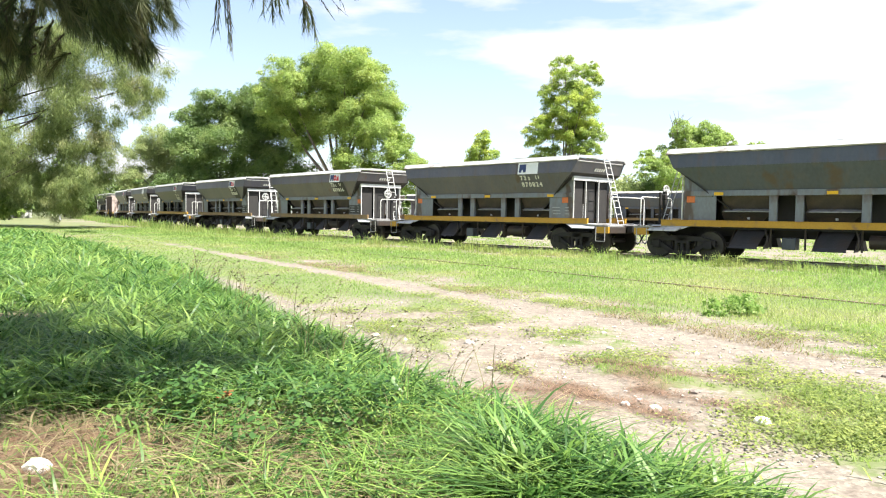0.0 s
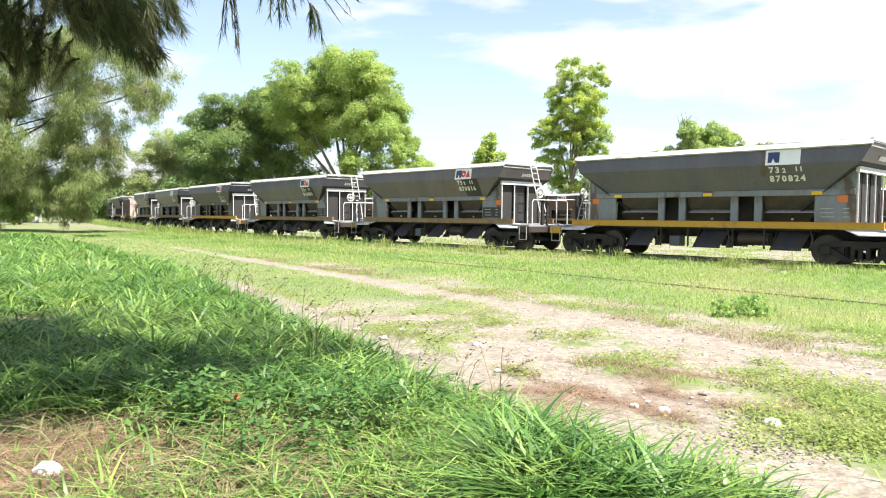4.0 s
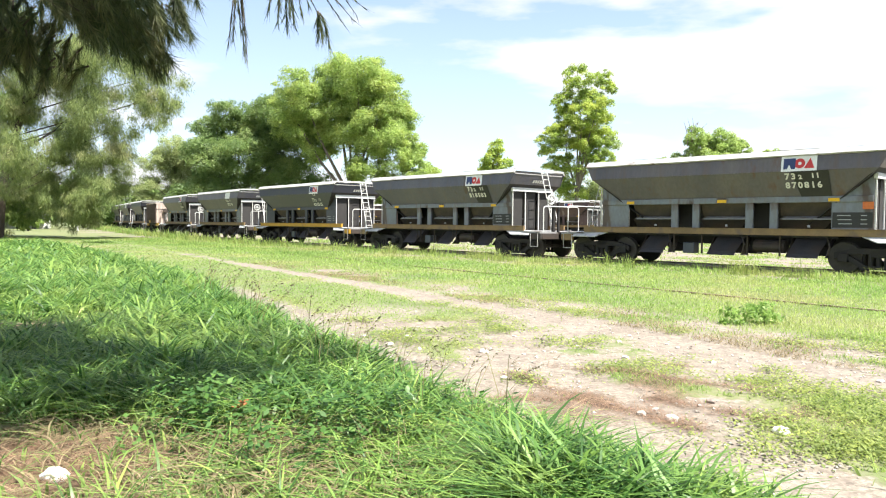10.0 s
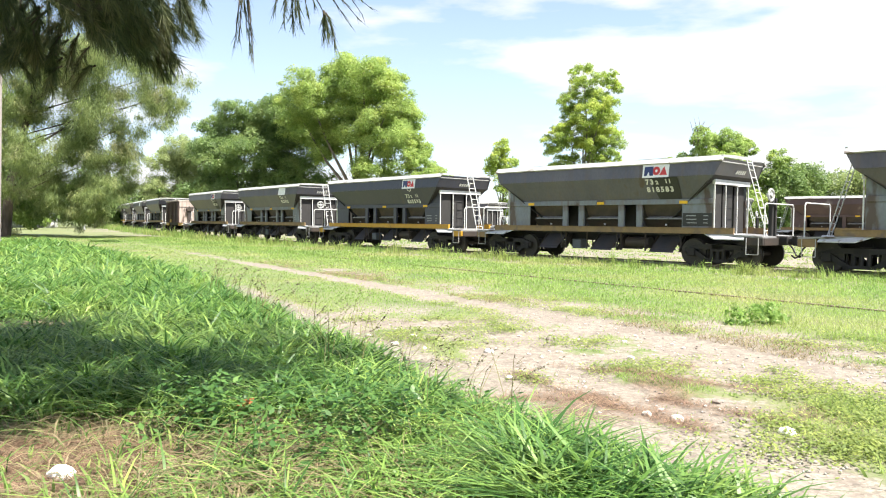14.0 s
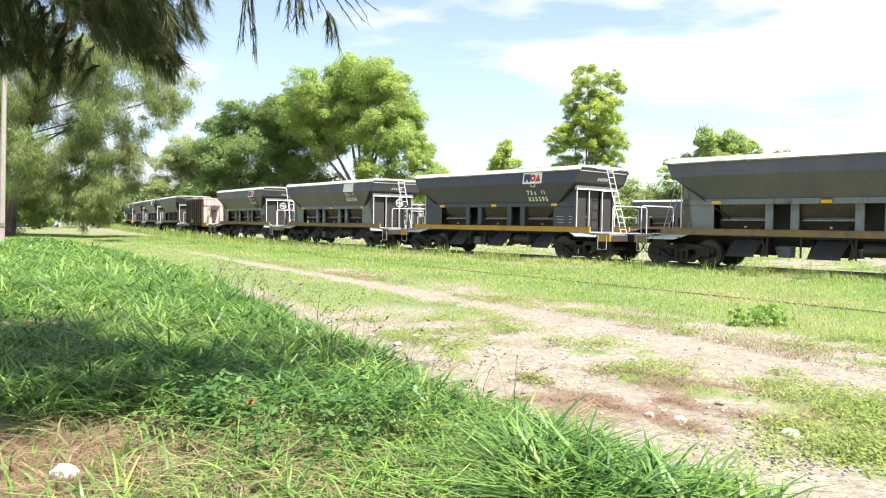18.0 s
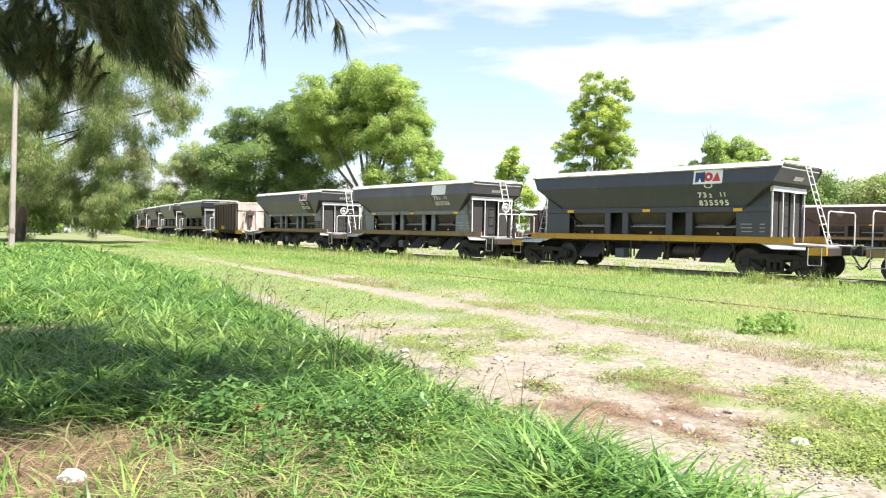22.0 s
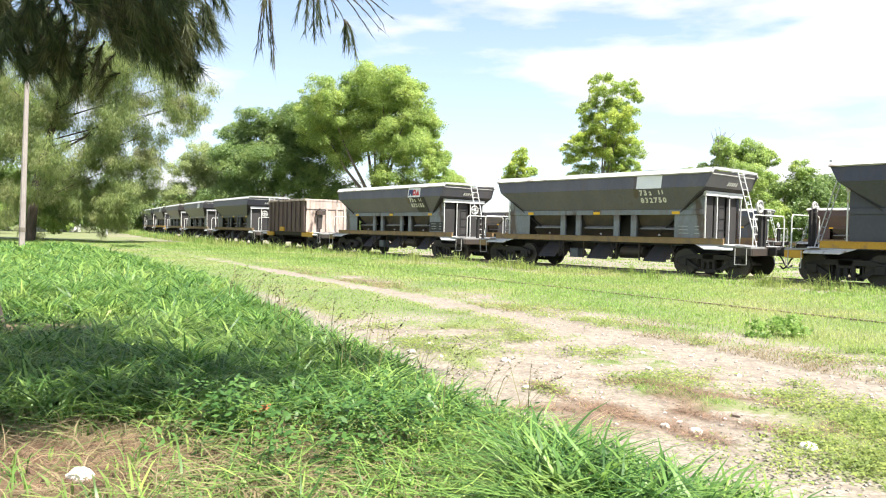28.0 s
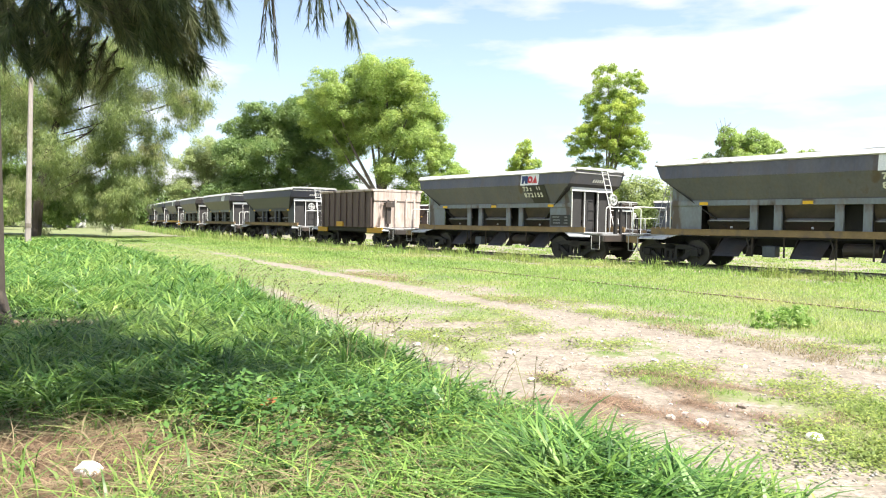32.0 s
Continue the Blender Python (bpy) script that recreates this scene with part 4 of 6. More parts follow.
def box_wagon(label, group="wagons of the passing train"):
    """A short brown high-sided wagon with ribbed sides and a faded end."""
    w = tagged(empty("gondola_wagon"), label, "freight wagon", group)
    WIDE.append(w)
    for s in (-1, 1):
        flip = pose(0, 0, 0, 0, 0, 0 if s < 0 else 180)
        part("side_wall", shared("box_side", lambda: boxed(-2.95, 2.95, -1.42, -1.36, 1.1, 3.08, 0.01)), M_BOX, w, at=flip)
        for k in range(9):
            part("rib", shared("box_rib", lambda: boxed(-0.11, 0.11, -1.5, -1.42, 1.1, 3.05, 0.03)), M_BOX, w, at=flip @ pose(-2.75 + k * 0.69, 0, 0))
        part("top_rail", shared("box_rail", lambda: boxed(-3.0, 3.0, -1.52, -1.36, 3.06, 3.18, 0.015)), M_PINK, w, at=flip)
        part("end_wall", shared("box_end", lambda: boxed(2.93, 2.99, -1.4, 1.4, 1.1, 3.08, 0.01)), M_PINK, w, "faded pink end sheet", at=flip)
        part("top_rail", shared("box_end_rail", lambda: boxed(2.92, 3.06, -1.5, 1.5, 3.05, 3.18, 0.015)), M_PINK, w, at=flip)
        for y in (-0.15, 0.5, 1.0):
            part("end_rib", shared("box_end_rib", lambda: boxed(2.99, 3.08, -0.06, 0.06, 1.1, 2.7, 0.02)), M_PINK, w, at=flip @ pose(0, y, 0))
        part("end_band", shared("box_end_band", lambda: boxed(2.985, 3.04, -1.4, 1.4, 2.55, 3.05, 0.01)), M_PINK, w, at=flip)
        part("corner_plate", shared("box_yellow", lambda: boxed(2.2, 3.75, -1.36, -1.28, 0.80, 1.09, 0.01)), M_YELLOW, w, "yellow corner plate", at=flip)
        part("corner_plate", shared("box_yellow2", lambda: boxed(-3.6, -2.4, -1.36, -1.28, 0.80, 1.09, 0.01)), M_YELLOW, w, at=flip)
        part("side_sill", shared("box_sill", lambda: boxed(-3.6, 3.6, -1.27, -1.2, 0.86, 1.09, 0.01)), M_DARK, w, at=flip)
        part("side_patch", shared("box_patch", lambda: boxed(-0.35, 0.35, -1.51, -1.425, 1.12, 1.4, 0.01)), M_YELLOW, w, at=flip @ pose(-0.6, 0, 0))
    gear = part("brake_gear", shared("box_gear", lambda: add_rod(add_box(boxed(3.06, 3.2, -0.75, -0.5, 1.3, 2.5, 0.02), 3.05, 3.3, -0.85, -0.35, 2.2, 2.45), (3.12, -0.62, 1.1), (3.12, -0.62, 2.6), 0.05, 8)), M_CHUTE, w, "rusty hand brake gear")
    part("floor", shared("box_floor", lambda: boxed(-2.95, 2.95, -1.38, 1.38, 1.06, 1.14, 0)), M_DARK, w)
    sets = add_underframe(w, 5.435, M_CHUTE, 2.9, M_DECK)
    return w, sets


TRAIN = []                                   # wagon, its wheelsets, metres behind the train's mark
PITCH, SHORT = 13.3705, 12.12
C0 = 4.58 - 2 * PITCH
for k, (body, sill_mat, number, state, patch, label, plate, squares) in enumerate((
        (M_BLUE, M_YELLOW, "", "", False, "bluish grey bogie hopper wagon with a bright yellow sill", M_PLATE, (-4.2,)),
        (M_GREY, M_YELLOW, "870824", "half", False, "grey bogie hopper wagon with yellow sill and half-faded emblem", M_PLATE, (4.1, -4.2)),
        (M_WARM, M_OCHRE, "870816", "full", True, "rust-streaked grey hopper wagon with black number patch", M_PLATE, (4.3,)),
        (M_GREY, M_OCHRE, "818583", "full", True, "grey hopper wagon with ochre sill and black number patch", M_PLATE, ()),
        (M_NEW, M_YELLOW, "835595", "full", False, "freshly painted dark grey hopper wagon with yellow sill", M_NEW, ()),
        (M_GREY, M_OCHRE, "832750", "blank", False, "stained grey hopper wagon with a blank white panel", M_PLATE, ()),
        (M_GREY, M_OCHRE, "872155", "full", True, "dull grey hopper wagon with a worn emblem", M_PLATE, ()))):
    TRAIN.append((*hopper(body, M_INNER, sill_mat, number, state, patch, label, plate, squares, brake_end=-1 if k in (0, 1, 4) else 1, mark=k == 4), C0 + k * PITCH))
TRAIN.append((*box_wagon("brown ribbed high-sided wagon with a faded pink end"), C0 + 6 * PITCH + SHORT))
for k, (body, sill_mat) in enumerate(((M_NEW, M_OCHRE), (M_GREY, M_OCHRE), (M_WARM, M_OCHRE), (M_GREY, M_YELLOW), (M_BLUE, M_OCHRE), (M_WARM, M_OCHRE))):
    TRAIN.append((*hopper(body, M_INNER, sill_mat, "", "blank" if k % 2 else "", False, "grey hopper wagon in the rear of the train", M_PLATE if k % 3 else body, brake_end=1 if k % 3 == 0 else -1), C0 + 6 * PITCH + 2 * SHORT + k * PITCH))
TRAIN.append((*box_wagon("brown high-sided wagon at the tail of the train"), C0 + 11 * PITCH + 3 * SHORT))

# the parked row on the track behind
for k, body in enumerate((M_BROWN, M_BROWN, M_BLUE, M_BROWN, M_WARM, M_BROWN)):
    w, _ = hopper(body, M_INNER, M_OCHRE, "", "full" if k in (0, 3) else "", False, "dull %s hopper wagon parked on a back track" % ("brown" if body is M_BROWN else "grey"), body, group="parked wagons")
    c = BACK_AT + BACK_DIR * (-22 + 13.4 * k)
    w.matrix_basis = pose(c.x, c.y, RAIL_TOP, 0, 0, -45)


def wagon_pose(s):
    a, b = on_track(s - 4.5), on_track(s + 4.5)
    m = (a + b) / 2
    return pose(m.x, m.y, RAIL_TOP, 0, 0, math.degrees(math.atan2(a.y - b.y, a.x - b.x)))


def motions():
    """The train rolls by, slowing a little; its wheels turn with it."""
    for w, sets, back in TRAIN:
        walk(w, [(t, wagon_pose(back + train_shift(t))) for t in range(0, 33)])
    for w, sets, back in TRAIN[:8]:
        for ob in sets:
            at = ob.matrix_basis.copy()
            rows = [(k * 0.25, train_shift(k * 0.25)) for k in range(129)]
            walk(ob, [(t, at @ Matrix.Rotation((rows[0][1] - s) / 0.45, 4, "Y")) for t, s in rows])


# ---------------------------------------------------------------- plants
def blade_mesh(name, base, height, width, lean, material, parent=None, seed=1, droop=0.35, plain=False, way=None):
    """Many bent blades in one mesh: places (n, 3), heights, widths, and how far the tips lean, as a share of height."""
    r = np.random.RandomState(seed)
    k = len(base)
    phi = r.rand(k) * 2 * np.pi if way is None else way
    psi = phi + np.pi / 2 + r.normal(0, 0.5, k)
    d = np.stack([np.cos(phi), np.sin(phi), np.zeros(k)], -1)
    e = np.stack([np.cos(psi), np.sin(psi), np.zeros(k)], -1)
    up = np.array([0, 0, 1.0])
    vs = []
    for f, q in ((0, 0.9), (0.5, 0.9)) if plain else ((0, 0.8), (0.42, 1.0), (0.78, 0.62)):
        c = base + d * (lean * height * f ** 1.8)[:, None] + up * (height * (f - droop * lean * f * f))[:, None]
        vs += [c - e * (width * q / 2)[:, None], c + e * (width * q / 2)[:, None]]
    vs.append(base + d * (lean * height)[:, None] + up * (height * (1 - droop * lean))[:, None])
    V = np.stack(vs, 1).reshape(-1, 3)
    if plain:
        o = np.arange(k)[:, None] * 5
        F = np.concatenate([o + np.array([0, 1, 3, 2]), o + np.array([2, 3, 4])], 1).ravel()
        return arrays(name, V, F, np.tile([4, 3], k), material, parent)
    o = np.arange(k)[:, None] * 7
    F = np.concatenate([o + np.array([0, 1, 3, 2]), o + np.array([2, 3, 5, 4]), o + np.array([4, 5, 6])], 1).ravel()
    return arrays(name, V, F, np.tile([4, 4, 3], k), material, parent)


def wedge(count, y0, y1, seed, power=1.0, wide=0.70, extra=0.8):
    """Scattered places in the fan before the camera, from y0 to y1 metres."""
    r = np.random.RandomState(seed)
    y = y0 + (y1 - y0) * r.rand(count) ** power
    x = (r.rand(count) * 2 - 1) * (wide * y + extra)
    return x, y, r


def edge_x(y):
    return np.interp(y, EDGE_Y, EDGE_X)


def cards(name, V, material, parent):
    return arrays(name, V, np.arange(len(V)), np.full(len(V) // 3, 3), material, parent)


# tall grass in the foreground, in tufts whose blades lean outwards
def tufts(count, blades, y0, y1, seed, power, spread):
    x, y, r = wedge(count, y0, y1, seed, power)
    tx, ty = np.repeat(x, blades), np.repeat(y, blades)
    way = r.rand(len(tx)) * 2 * np.pi
    off = np.abs(r.normal(0, spread, len(tx))) * np.interp(ty, [3, 10, 40], [1, 1.3, 2.5])
    size = np.repeat(r.uniform(0.65, 1.3, count), blades)
    return tx + off * np.cos(way), ty + off * np.sin(way), way + r.normal(0, 0.7, len(tx)), size, r


x, y, way, size, r = tufts(14500, 11, 3.2, 44, 5, 1.75, 0.05)
keep = x < edge_x(y) + 0.9 * (rough_noise(x, y, 0.9, 7) - 0.5)
thin = np.clip(litter_share(x, y) * 1.5, 0, 0.97)
front = (y < 5.0) & (x < 0.2)
keep &= r.rand(len(x)) > np.maximum(thin, front * 0.9)
keep &= np.hypot(x + 6.3, y - 9.2) > 0.35
x, y, way, size = x[keep], y[keep], way[keep], size[keep]
hgt = (0.26 + 0.40 * rough_noise(x, y, 1.3, 9)) * size * r.uniform(0.45, 1.15, len(x)) * np.where((y < 5.0) & (x < 0.3), 0.6, 1.0)
hgt *= np.where((x < -4.2) & (y > 7.6) & (y < 10.8), 0.5, 1.0)
hgt *= np.clip(0.55 + (edge_x(y) - x) * 0.9, 0.5, 1)
wid = r.uniform(0.012, 0.030, len(x)) * np.interp(y, [3, 8, 25, 44], [0.9, 1.1, 2.3, 4.2])
wid *= np.where((y < 5.0) & (x < 0.4), 0.55, 1.0)
tagged(blade_mesh("tall_grass", np.stack([x, y, ground_height(x, y) - 0.01], -1), hgt, wid, r.uniform(0.6, 1.6, len(x)), M_GRASSTALL, seed=2, way=way, droop=0.44),
       "lush tall green grass bending over the verge", "grass", kind="stuff")
x, y, r = wedge(1500, 3.4, 16, 15, 1.3)
keep = (x < edge_x(y)) & (r.rand(len(x)) > litter_share(x, y))
x, y = x[keep], y[keep]
tagged(blade_mesh("dry_grass", np.stack([x, y, ground_height(x, y)], -1), r.uniform(0.2, 0.5, len(x)), r.uniform(0.003, 0.005, len(x)), r.uniform(0.6, 1.5, len(x)), M_STRAW, seed=3),
       "dry straw-coloured blades among the green", "grass", kind="stuff")
x, y, r = wedge(22000, 4.4, 34, 55, 1.5)
keep = x < edge_x(y) - 0.1
keep &= (r.rand(len(x)) > np.clip(litter_share(x, y) * 1.4, 0, 1)) & ~((y < 5.0) & (x < 0.2) & (r.rand(len(x)) < 0.85))
x, y = x[keep], y[keep]
tagged(blade_mesh("arching_grass", np.stack([x, y, ground_height(x, y) - 0.01], -1), r.uniform(0.32, 0.62, len(x)) * np.clip(0.5 + (edge_x(y) - x) * 0.6, 0.5, 1), r.uniform(0.010, 0.020, len(x)) * np.interp(y, [4, 9, 34], [0.9, 1.15, 3.0]), r.uniform(0.9, 1.9, len(x)), M_LONGBLADE, seed=56, droop=0.42),
       "long arching light green grass blades", "grass", kind="stuff")
r = np.random.RandomState(66)
x, y = r.uniform(-0.4, 1.7, 1900), r.uniform(3.5, 5.4, 1900)
keep = x < edge_x(y) - 0.05
x, y = x[keep], y[keep]
tagged(blade_mesh("arching_grass", np.stack([x, y, ground_height(x, y) - 0.01], -1), r.uniform(0.22, 0.42, len(x)), r.uniform(0.008, 0.018, len(x)), r.uniform(0.8, 1.8, len(x)), M_LONGBLADE, seed=67, droop=0.43),
       "pale arching grass at the edge of the dirt track", "grass", kind="stuff")
# dry verge along the far rut
r = np.random.RandomState(57)
y = 5 + 20 * r.rand(26000) ** 1.4
x = np.interp(y, RUT2_Y, RUT_FAR) + 0.4 + np.abs(r.normal(0, 1.0, 26000))
keep = rough_noise(x, y, 1.0, 58) + 0.25 * r.rand(26000) > 0.74
x, y = x[keep], y[keep]
tagged(blade_mesh("verge_straw", np.stack([x, y, ground_height(x, y)], -1), r.uniform(0.03, 0.10, len(x)), r.uniform(0.004, 0.008, len(x)) * np.interp(y, [5, 25], [1, 2.2]), r.uniform(0.8, 1.8, len(x)), M_STRAW, seed=59, plain=True, droop=0.45),
       "dry yellowed grass on the verge of the dirt track", "grass", kind="stuff")
# the trodden spot: straw and long blades pressed flat, and brown needle litter
r = np.random.RandomState(17)
x, y = r.uniform(-3.4, 0.9, 11000), r.uniform(3.2, 5.3, 11000)
shed = litter_share(x, y)
keep = r.rand(11000) > np.maximum(0.8 * shed, 0.5 * (x < -1.5))
x, y = x[keep], y[keep]
k = len(x) // 3
tagged(blade_mesh("straw_litter", np.stack([x[:k], y[:k], ground_height(x[:k], y[:k]) + 0.006], -1), r.uniform(0.12, 0.38, k), r.uniform(0.005, 0.012, k), r.uniform(1.7, 2.4, k), M_STRAW, seed=63, droop=0.40, way=r.normal(0.25, 0.9, k) + np.pi * (r.rand(k) < 0.5)),
       "flattened dry straw on the trodden spot", "straw", kind="stuff")
x, y = x[k:2 * k], y[k:2 * k]
keep = r.rand(len(x)) < np.clip(0.12 + (x + 2.4) * 0.30, 0.03, 0.7)
x, y = x[keep], y[keep]
tagged(blade_mesh("trodden_grass", np.stack([x, y, ground_height(x, y)], -1), r.uniform(0.14, 0.40, len(x)), r.uniform(0.007, 0.016, len(x)), r.uniform(1.1, 2.2, len(x)), M_LONGBLADE, seed=4, droop=0.40),
       "trodden grass blades pressed over the straw", "grass", kind="stuff")
x, y = np.concatenate([r.uniform(-3.6, 0.6, 22000), r.uniform(0.5, 3.0, 16000)]), np.concatenate([r.uniform(3.2, 5.2, 22000), r.uniform(4.9, 7.5, 16000)])
keep = r.rand(38000) < litter_share(x, y)
x, y = x[keep], y[keep]
tagged(blade_mesh("needle_litter", np.stack([x, y, ground_height(x, y) + 0.004], -1), r.uniform(0.04, 0.14, len(x)), r.uniform(0.002, 0.004, len(x)), r.uniform(1.9, 2.4, len(x)), M_LITTER, seed=64, droop=0.41, plain=True),
       "brown fallen needles on bare soil", "litter", kind="stuff")

# low grass over the meadow and between the ruts
x, y, r = wedge(420000, 4.2, 60, 25, 1.7)
b = bare_share(x, y)
sparse = 0.55 * (b > 0.12) * (x < np.interp(y, RUT2_Y, RUT_FAR)) * np.clip((11 - y) / 3, 0, 1)
keep = (x > edge_x(y) - 0.4) & (r.rand(len(x)) > np.clip(b * 1.6 + sparse, 0, 0.985))
keep |= (x < edge_x(y)) & (y > 40)
x, y, b = x[keep], y[keep], b[keep]
rutline = np.interp(y, RUT2_Y, RUT_FAR)
hgt = r.uniform(0.03, 0.08, len(x)) * np.interp(x - rutline, [-1, 1.2, 3.2], [0.55, 0.75, 1.1]) * (0.6 + 0.9 * rough_noise(x, y, 2.2, 31)) * np.interp(y, [4, 40], [1, 1.3])
wid = r.uniform(0.005, 0.010, len(x)) * np.interp(y, [4, 12, 60], [0.8, 1.5, 7.0])
tagged(blade_mesh("meadow_grass", np.stack([x, y, ground_height(x, y) - 0.005], -1), hgt, wid, r.uniform(0.2, 1.0, len(x)), M_GRASSLOW, seed=6, plain=True),
       "short sunlit yellow-green meadow grass", "grass", kind="stuff")

# grass round about the spot where the camera stands
r = np.random.RandomState(61)
x, y = r.uniform(-14, 16, 26000), r.uniform(-12, 4.2, 26000)
keep = (np.hypot(x, y) > 0.7) & (r.rand(26000) > np.clip(bare_share(x, y) * 1.5, 0, 0.98))
x, y = x[keep], y[keep]
tagged(blade_mesh("verge_grass", np.stack([x, y, ground_height(x, y) - 0.005], -1), r.uniform(0.06, 0.22, len(x)), r.uniform(0.012, 0.024, len(x)), r.uniform(0.3, 1.2, len(x)), M_GRASSLOW, seed=62, plain=True),
       "short grass round the trodden standing place", "grass", kind="stuff")

# creeping weeds beside the ruts: small flat leaves
def weed_mesh(name, x, y, spread, count, size, height, material, seed, label, leaf=0.5):
    r = np.random.RandomState(seed)
    k = len(x) * count
    bx = np.repeat(x, count) + r.normal(0, spread, k)
    by = np.repeat(y, count) + r.normal(0, spread, k)
    bz = ground_height(bx, by) + r.rand(k) * height
    a, tilt, s = r.rand(k) * 2 * np.pi, r.uniform(-0.6, 0.6, k), size * r.uniform(0.6, 1.3, k)
    u = np.stack([np.cos(a), np.sin(a), tilt], -1) * s[:, None]
    v = np.stack([-np.sin(a), np.cos(a), r.uniform(-0.5, 0.5, k)], -1) * (s * leaf)[:, None]
    c = np.stack([bx, by, bz], -1)
    V = np.stack([c - u, c + v * 0.9 - u * 0.1, c + u, c - v * 0.9 - u * 0.1], 1).reshape(-1, 3)
    F = np.arange(4 * k)
    return tagged(arrays(name, V, F, np.full(k, 4), material), label, "weeds", kind="stuff")


x, y, r = wedge(4600, 4.4, 14, 35, 1.2)
b = bare_share(x, y)
keep = (x > np.interp(y, RUT_Y, RUT_NEAR) + 0.3) & (b < 0.75) & (b > 0.02) & (value_noise(x, y, 0.8, 77) > 0.45) | ((x > 2.1 + 0.35 * (y - 4.75)) & (x < 4.3) & (y < 6.6) & (b < 0.5) & (value_noise(x, y, 0.35, 79) > 0.3))
weed_mesh("creeping_weeds", x[keep], y[keep], 0.11, 60, 0.017, 0.06, M_CREEP, 36, "low creeping green weeds at the ruts")
r = np.random.RandomState(38)
weed_mesh("leafy_weeds", r.uniform(-1.9, 0.6, 60), r.uniform(4.0, 5.6, 60), 0.06, 26, 0.03, 0.28, M_WEED, 39, "broad-leaved weeds in the tall grass", 0.6)
r = np.random.RandomState(81)
weed_mesh("leafy_weeds", np.concatenate([r.uniform(-0.8, -0.2, 18), r.uniform(-2.1, -1.5, 9)]), np.concatenate([r.uniform(4.2, 5.3, 18), r.uniform(4.5, 4.9, 9)]), 0.05, 40, 0.028, 0.42, M_WEED, 82, "dark broad-leaved weeds beside the trodden spot", 0.6)

# dark leaves stand in for the shadow in a flat hollow of the meadow
weed_mesh("weed_tuft", np.linspace(-22.6, -20.9, 16), np.full(16, 45.0), 0.22, 60, 0.06, 0.16, M_LEAFDARK, 43, "flat dark green weeds standing in for a shadowed hollow", 0.6)

# seed stalks: in the foreground, and thick along the rails
def stalks(name, x, y, h, label, seed, material):
    r = np.random.RandomState(seed)
    base = np.stack([x, y, ground_height(x, y)], -1)
    stem = blade_mesh(name, base, h, 0.004 + 0.0006 * y, r.uniform(0.1, 0.5, len(x)), material, seed=seed)
    return tagged(stem, label, "weeds", kind="stuff")


def seed_stalks(x, y, h, lean, way, seed):
    """Thin arching stems, each with a drooping dark head of small grains near its tip."""
    r = np.random.RandomState(seed)
    k = len(x)
    base = np.stack([x, y, ground_height(x, y)], -1)
    ob = blade_mesh("seed_stalks", base, h, 0.0035 + 0.0004 * y, lean, M_SEED, seed=seed, droop=0.42, way=way)
    tagged(ob, "tall arching grass stalks with dark seed heads", "weeds", kind="stuff")
    d = np.stack([np.cos(way), np.sin(way), np.zeros(k)], -1)
    f = r.uniform(0.72, 1.0, (k, 12))
    c = base[:, None] + d[:, None] * (lean * h)[:, None, None] * (f ** 1.8)[..., None]
    c[..., 2] += h[:, None] * (f - 0.42 * lean[:, None] * f * f)
    c = c.reshape(-1, 3)
    u = np.repeat(d, 12, 0) + r.normal(0, 0.5, (len(c), 3))
    v = r.normal(0, 1, (len(c), 3))
    big = np.repeat(0.009 + 0.0008 * y, 12)[:, None]
    V = np.stack([c - v * big * 0.25, c + v * big * 0.25, c + u * big * 1.6], 1).reshape(-1, 3)
    ob = cards("seed_heads", V, M_HEAD, None)
    tagged(ob, "dark drooping seed heads of tall grass", "weeds", kind="stuff")


r = np.random.RandomState(46)
y = 4.8 + 11 * r.rand(120) ** 1.2
x = edge_x(y) - np.abs(r.normal(0.1, 0.4, 120)) - 0.05
seed_stalks(x, y, r.uniform(0.55, 0.85, 120), r.uniform(0.25, 0.75, 120), r.normal(0.0, 1.2, 120), 46)
r = np.random.RandomState(47)
k = 5200
a = r.uniform(-14, 55, k)
off = np.where(r.rand(k) < 0.35, r.normal(-0.12, 0.12, k), r.normal(0.9, 1.5, k))
x = 7.74 - 0.594 * a + 0.805 * off
y = 11.95 + 0.805 * a + 0.594 * off
stalks("rail_weeds", x, y, r.uniform(0.07, 0.26, k) * np.clip(2.2 * rough_noise(x, y, 1.2, 48) - 0.45, 0.2, 1.6), "upright weeds along the overgrown siding", 49, M_GRASSLOW)
k = 7000
s = r.uniform(-8, 140, k)
off = -2.6 + r.normal(0, 0.8, k)
x = np.interp(s, S_, CX) + off * np.interp(s, S_, DY)
y = np.interp(s, S_, CY) - off * np.interp(s, S_, DX)
stalks("trackside_weeds", x, y, r.uniform(0.12, 0.5, k) * np.clip(1.9 * rough_noise(x, y, 1.0, 50) - 0.15, 0.15, 1.4) * np.interp(s, [5, 30, 60], [0.95, 1.3, 1.7]), "upright green weeds beside the train's track", 51, M_GRASSLOW)

# tall weeds in clumps before the wagons, with small leaves up their stems
s = np.repeat(-9 + 100 * r.rand(90) ** 1.4, 12)
off = np.repeat(np.where(r.rand(90) < 0.5, -2.0, -2.9) + r.normal(0, 0.35, 90), 12)
tall_by = np.repeat(r.uniform(0.25, 0.62, 90), 12)
x = np.interp(s, S_, CX) + off * np.interp(s, S_, DY) + r.normal(0, 0.16, len(s))
y = np.interp(s, S_, CY) - off * np.interp(s, S_, DX) + r.normal(0, 0.16, len(s))
stalks("tall_weeds", x, y, tall_by * r.uniform(0.6, 1.2, len(s)), "tall pale weeds in clumps beside the track", 55, M_CREEP)
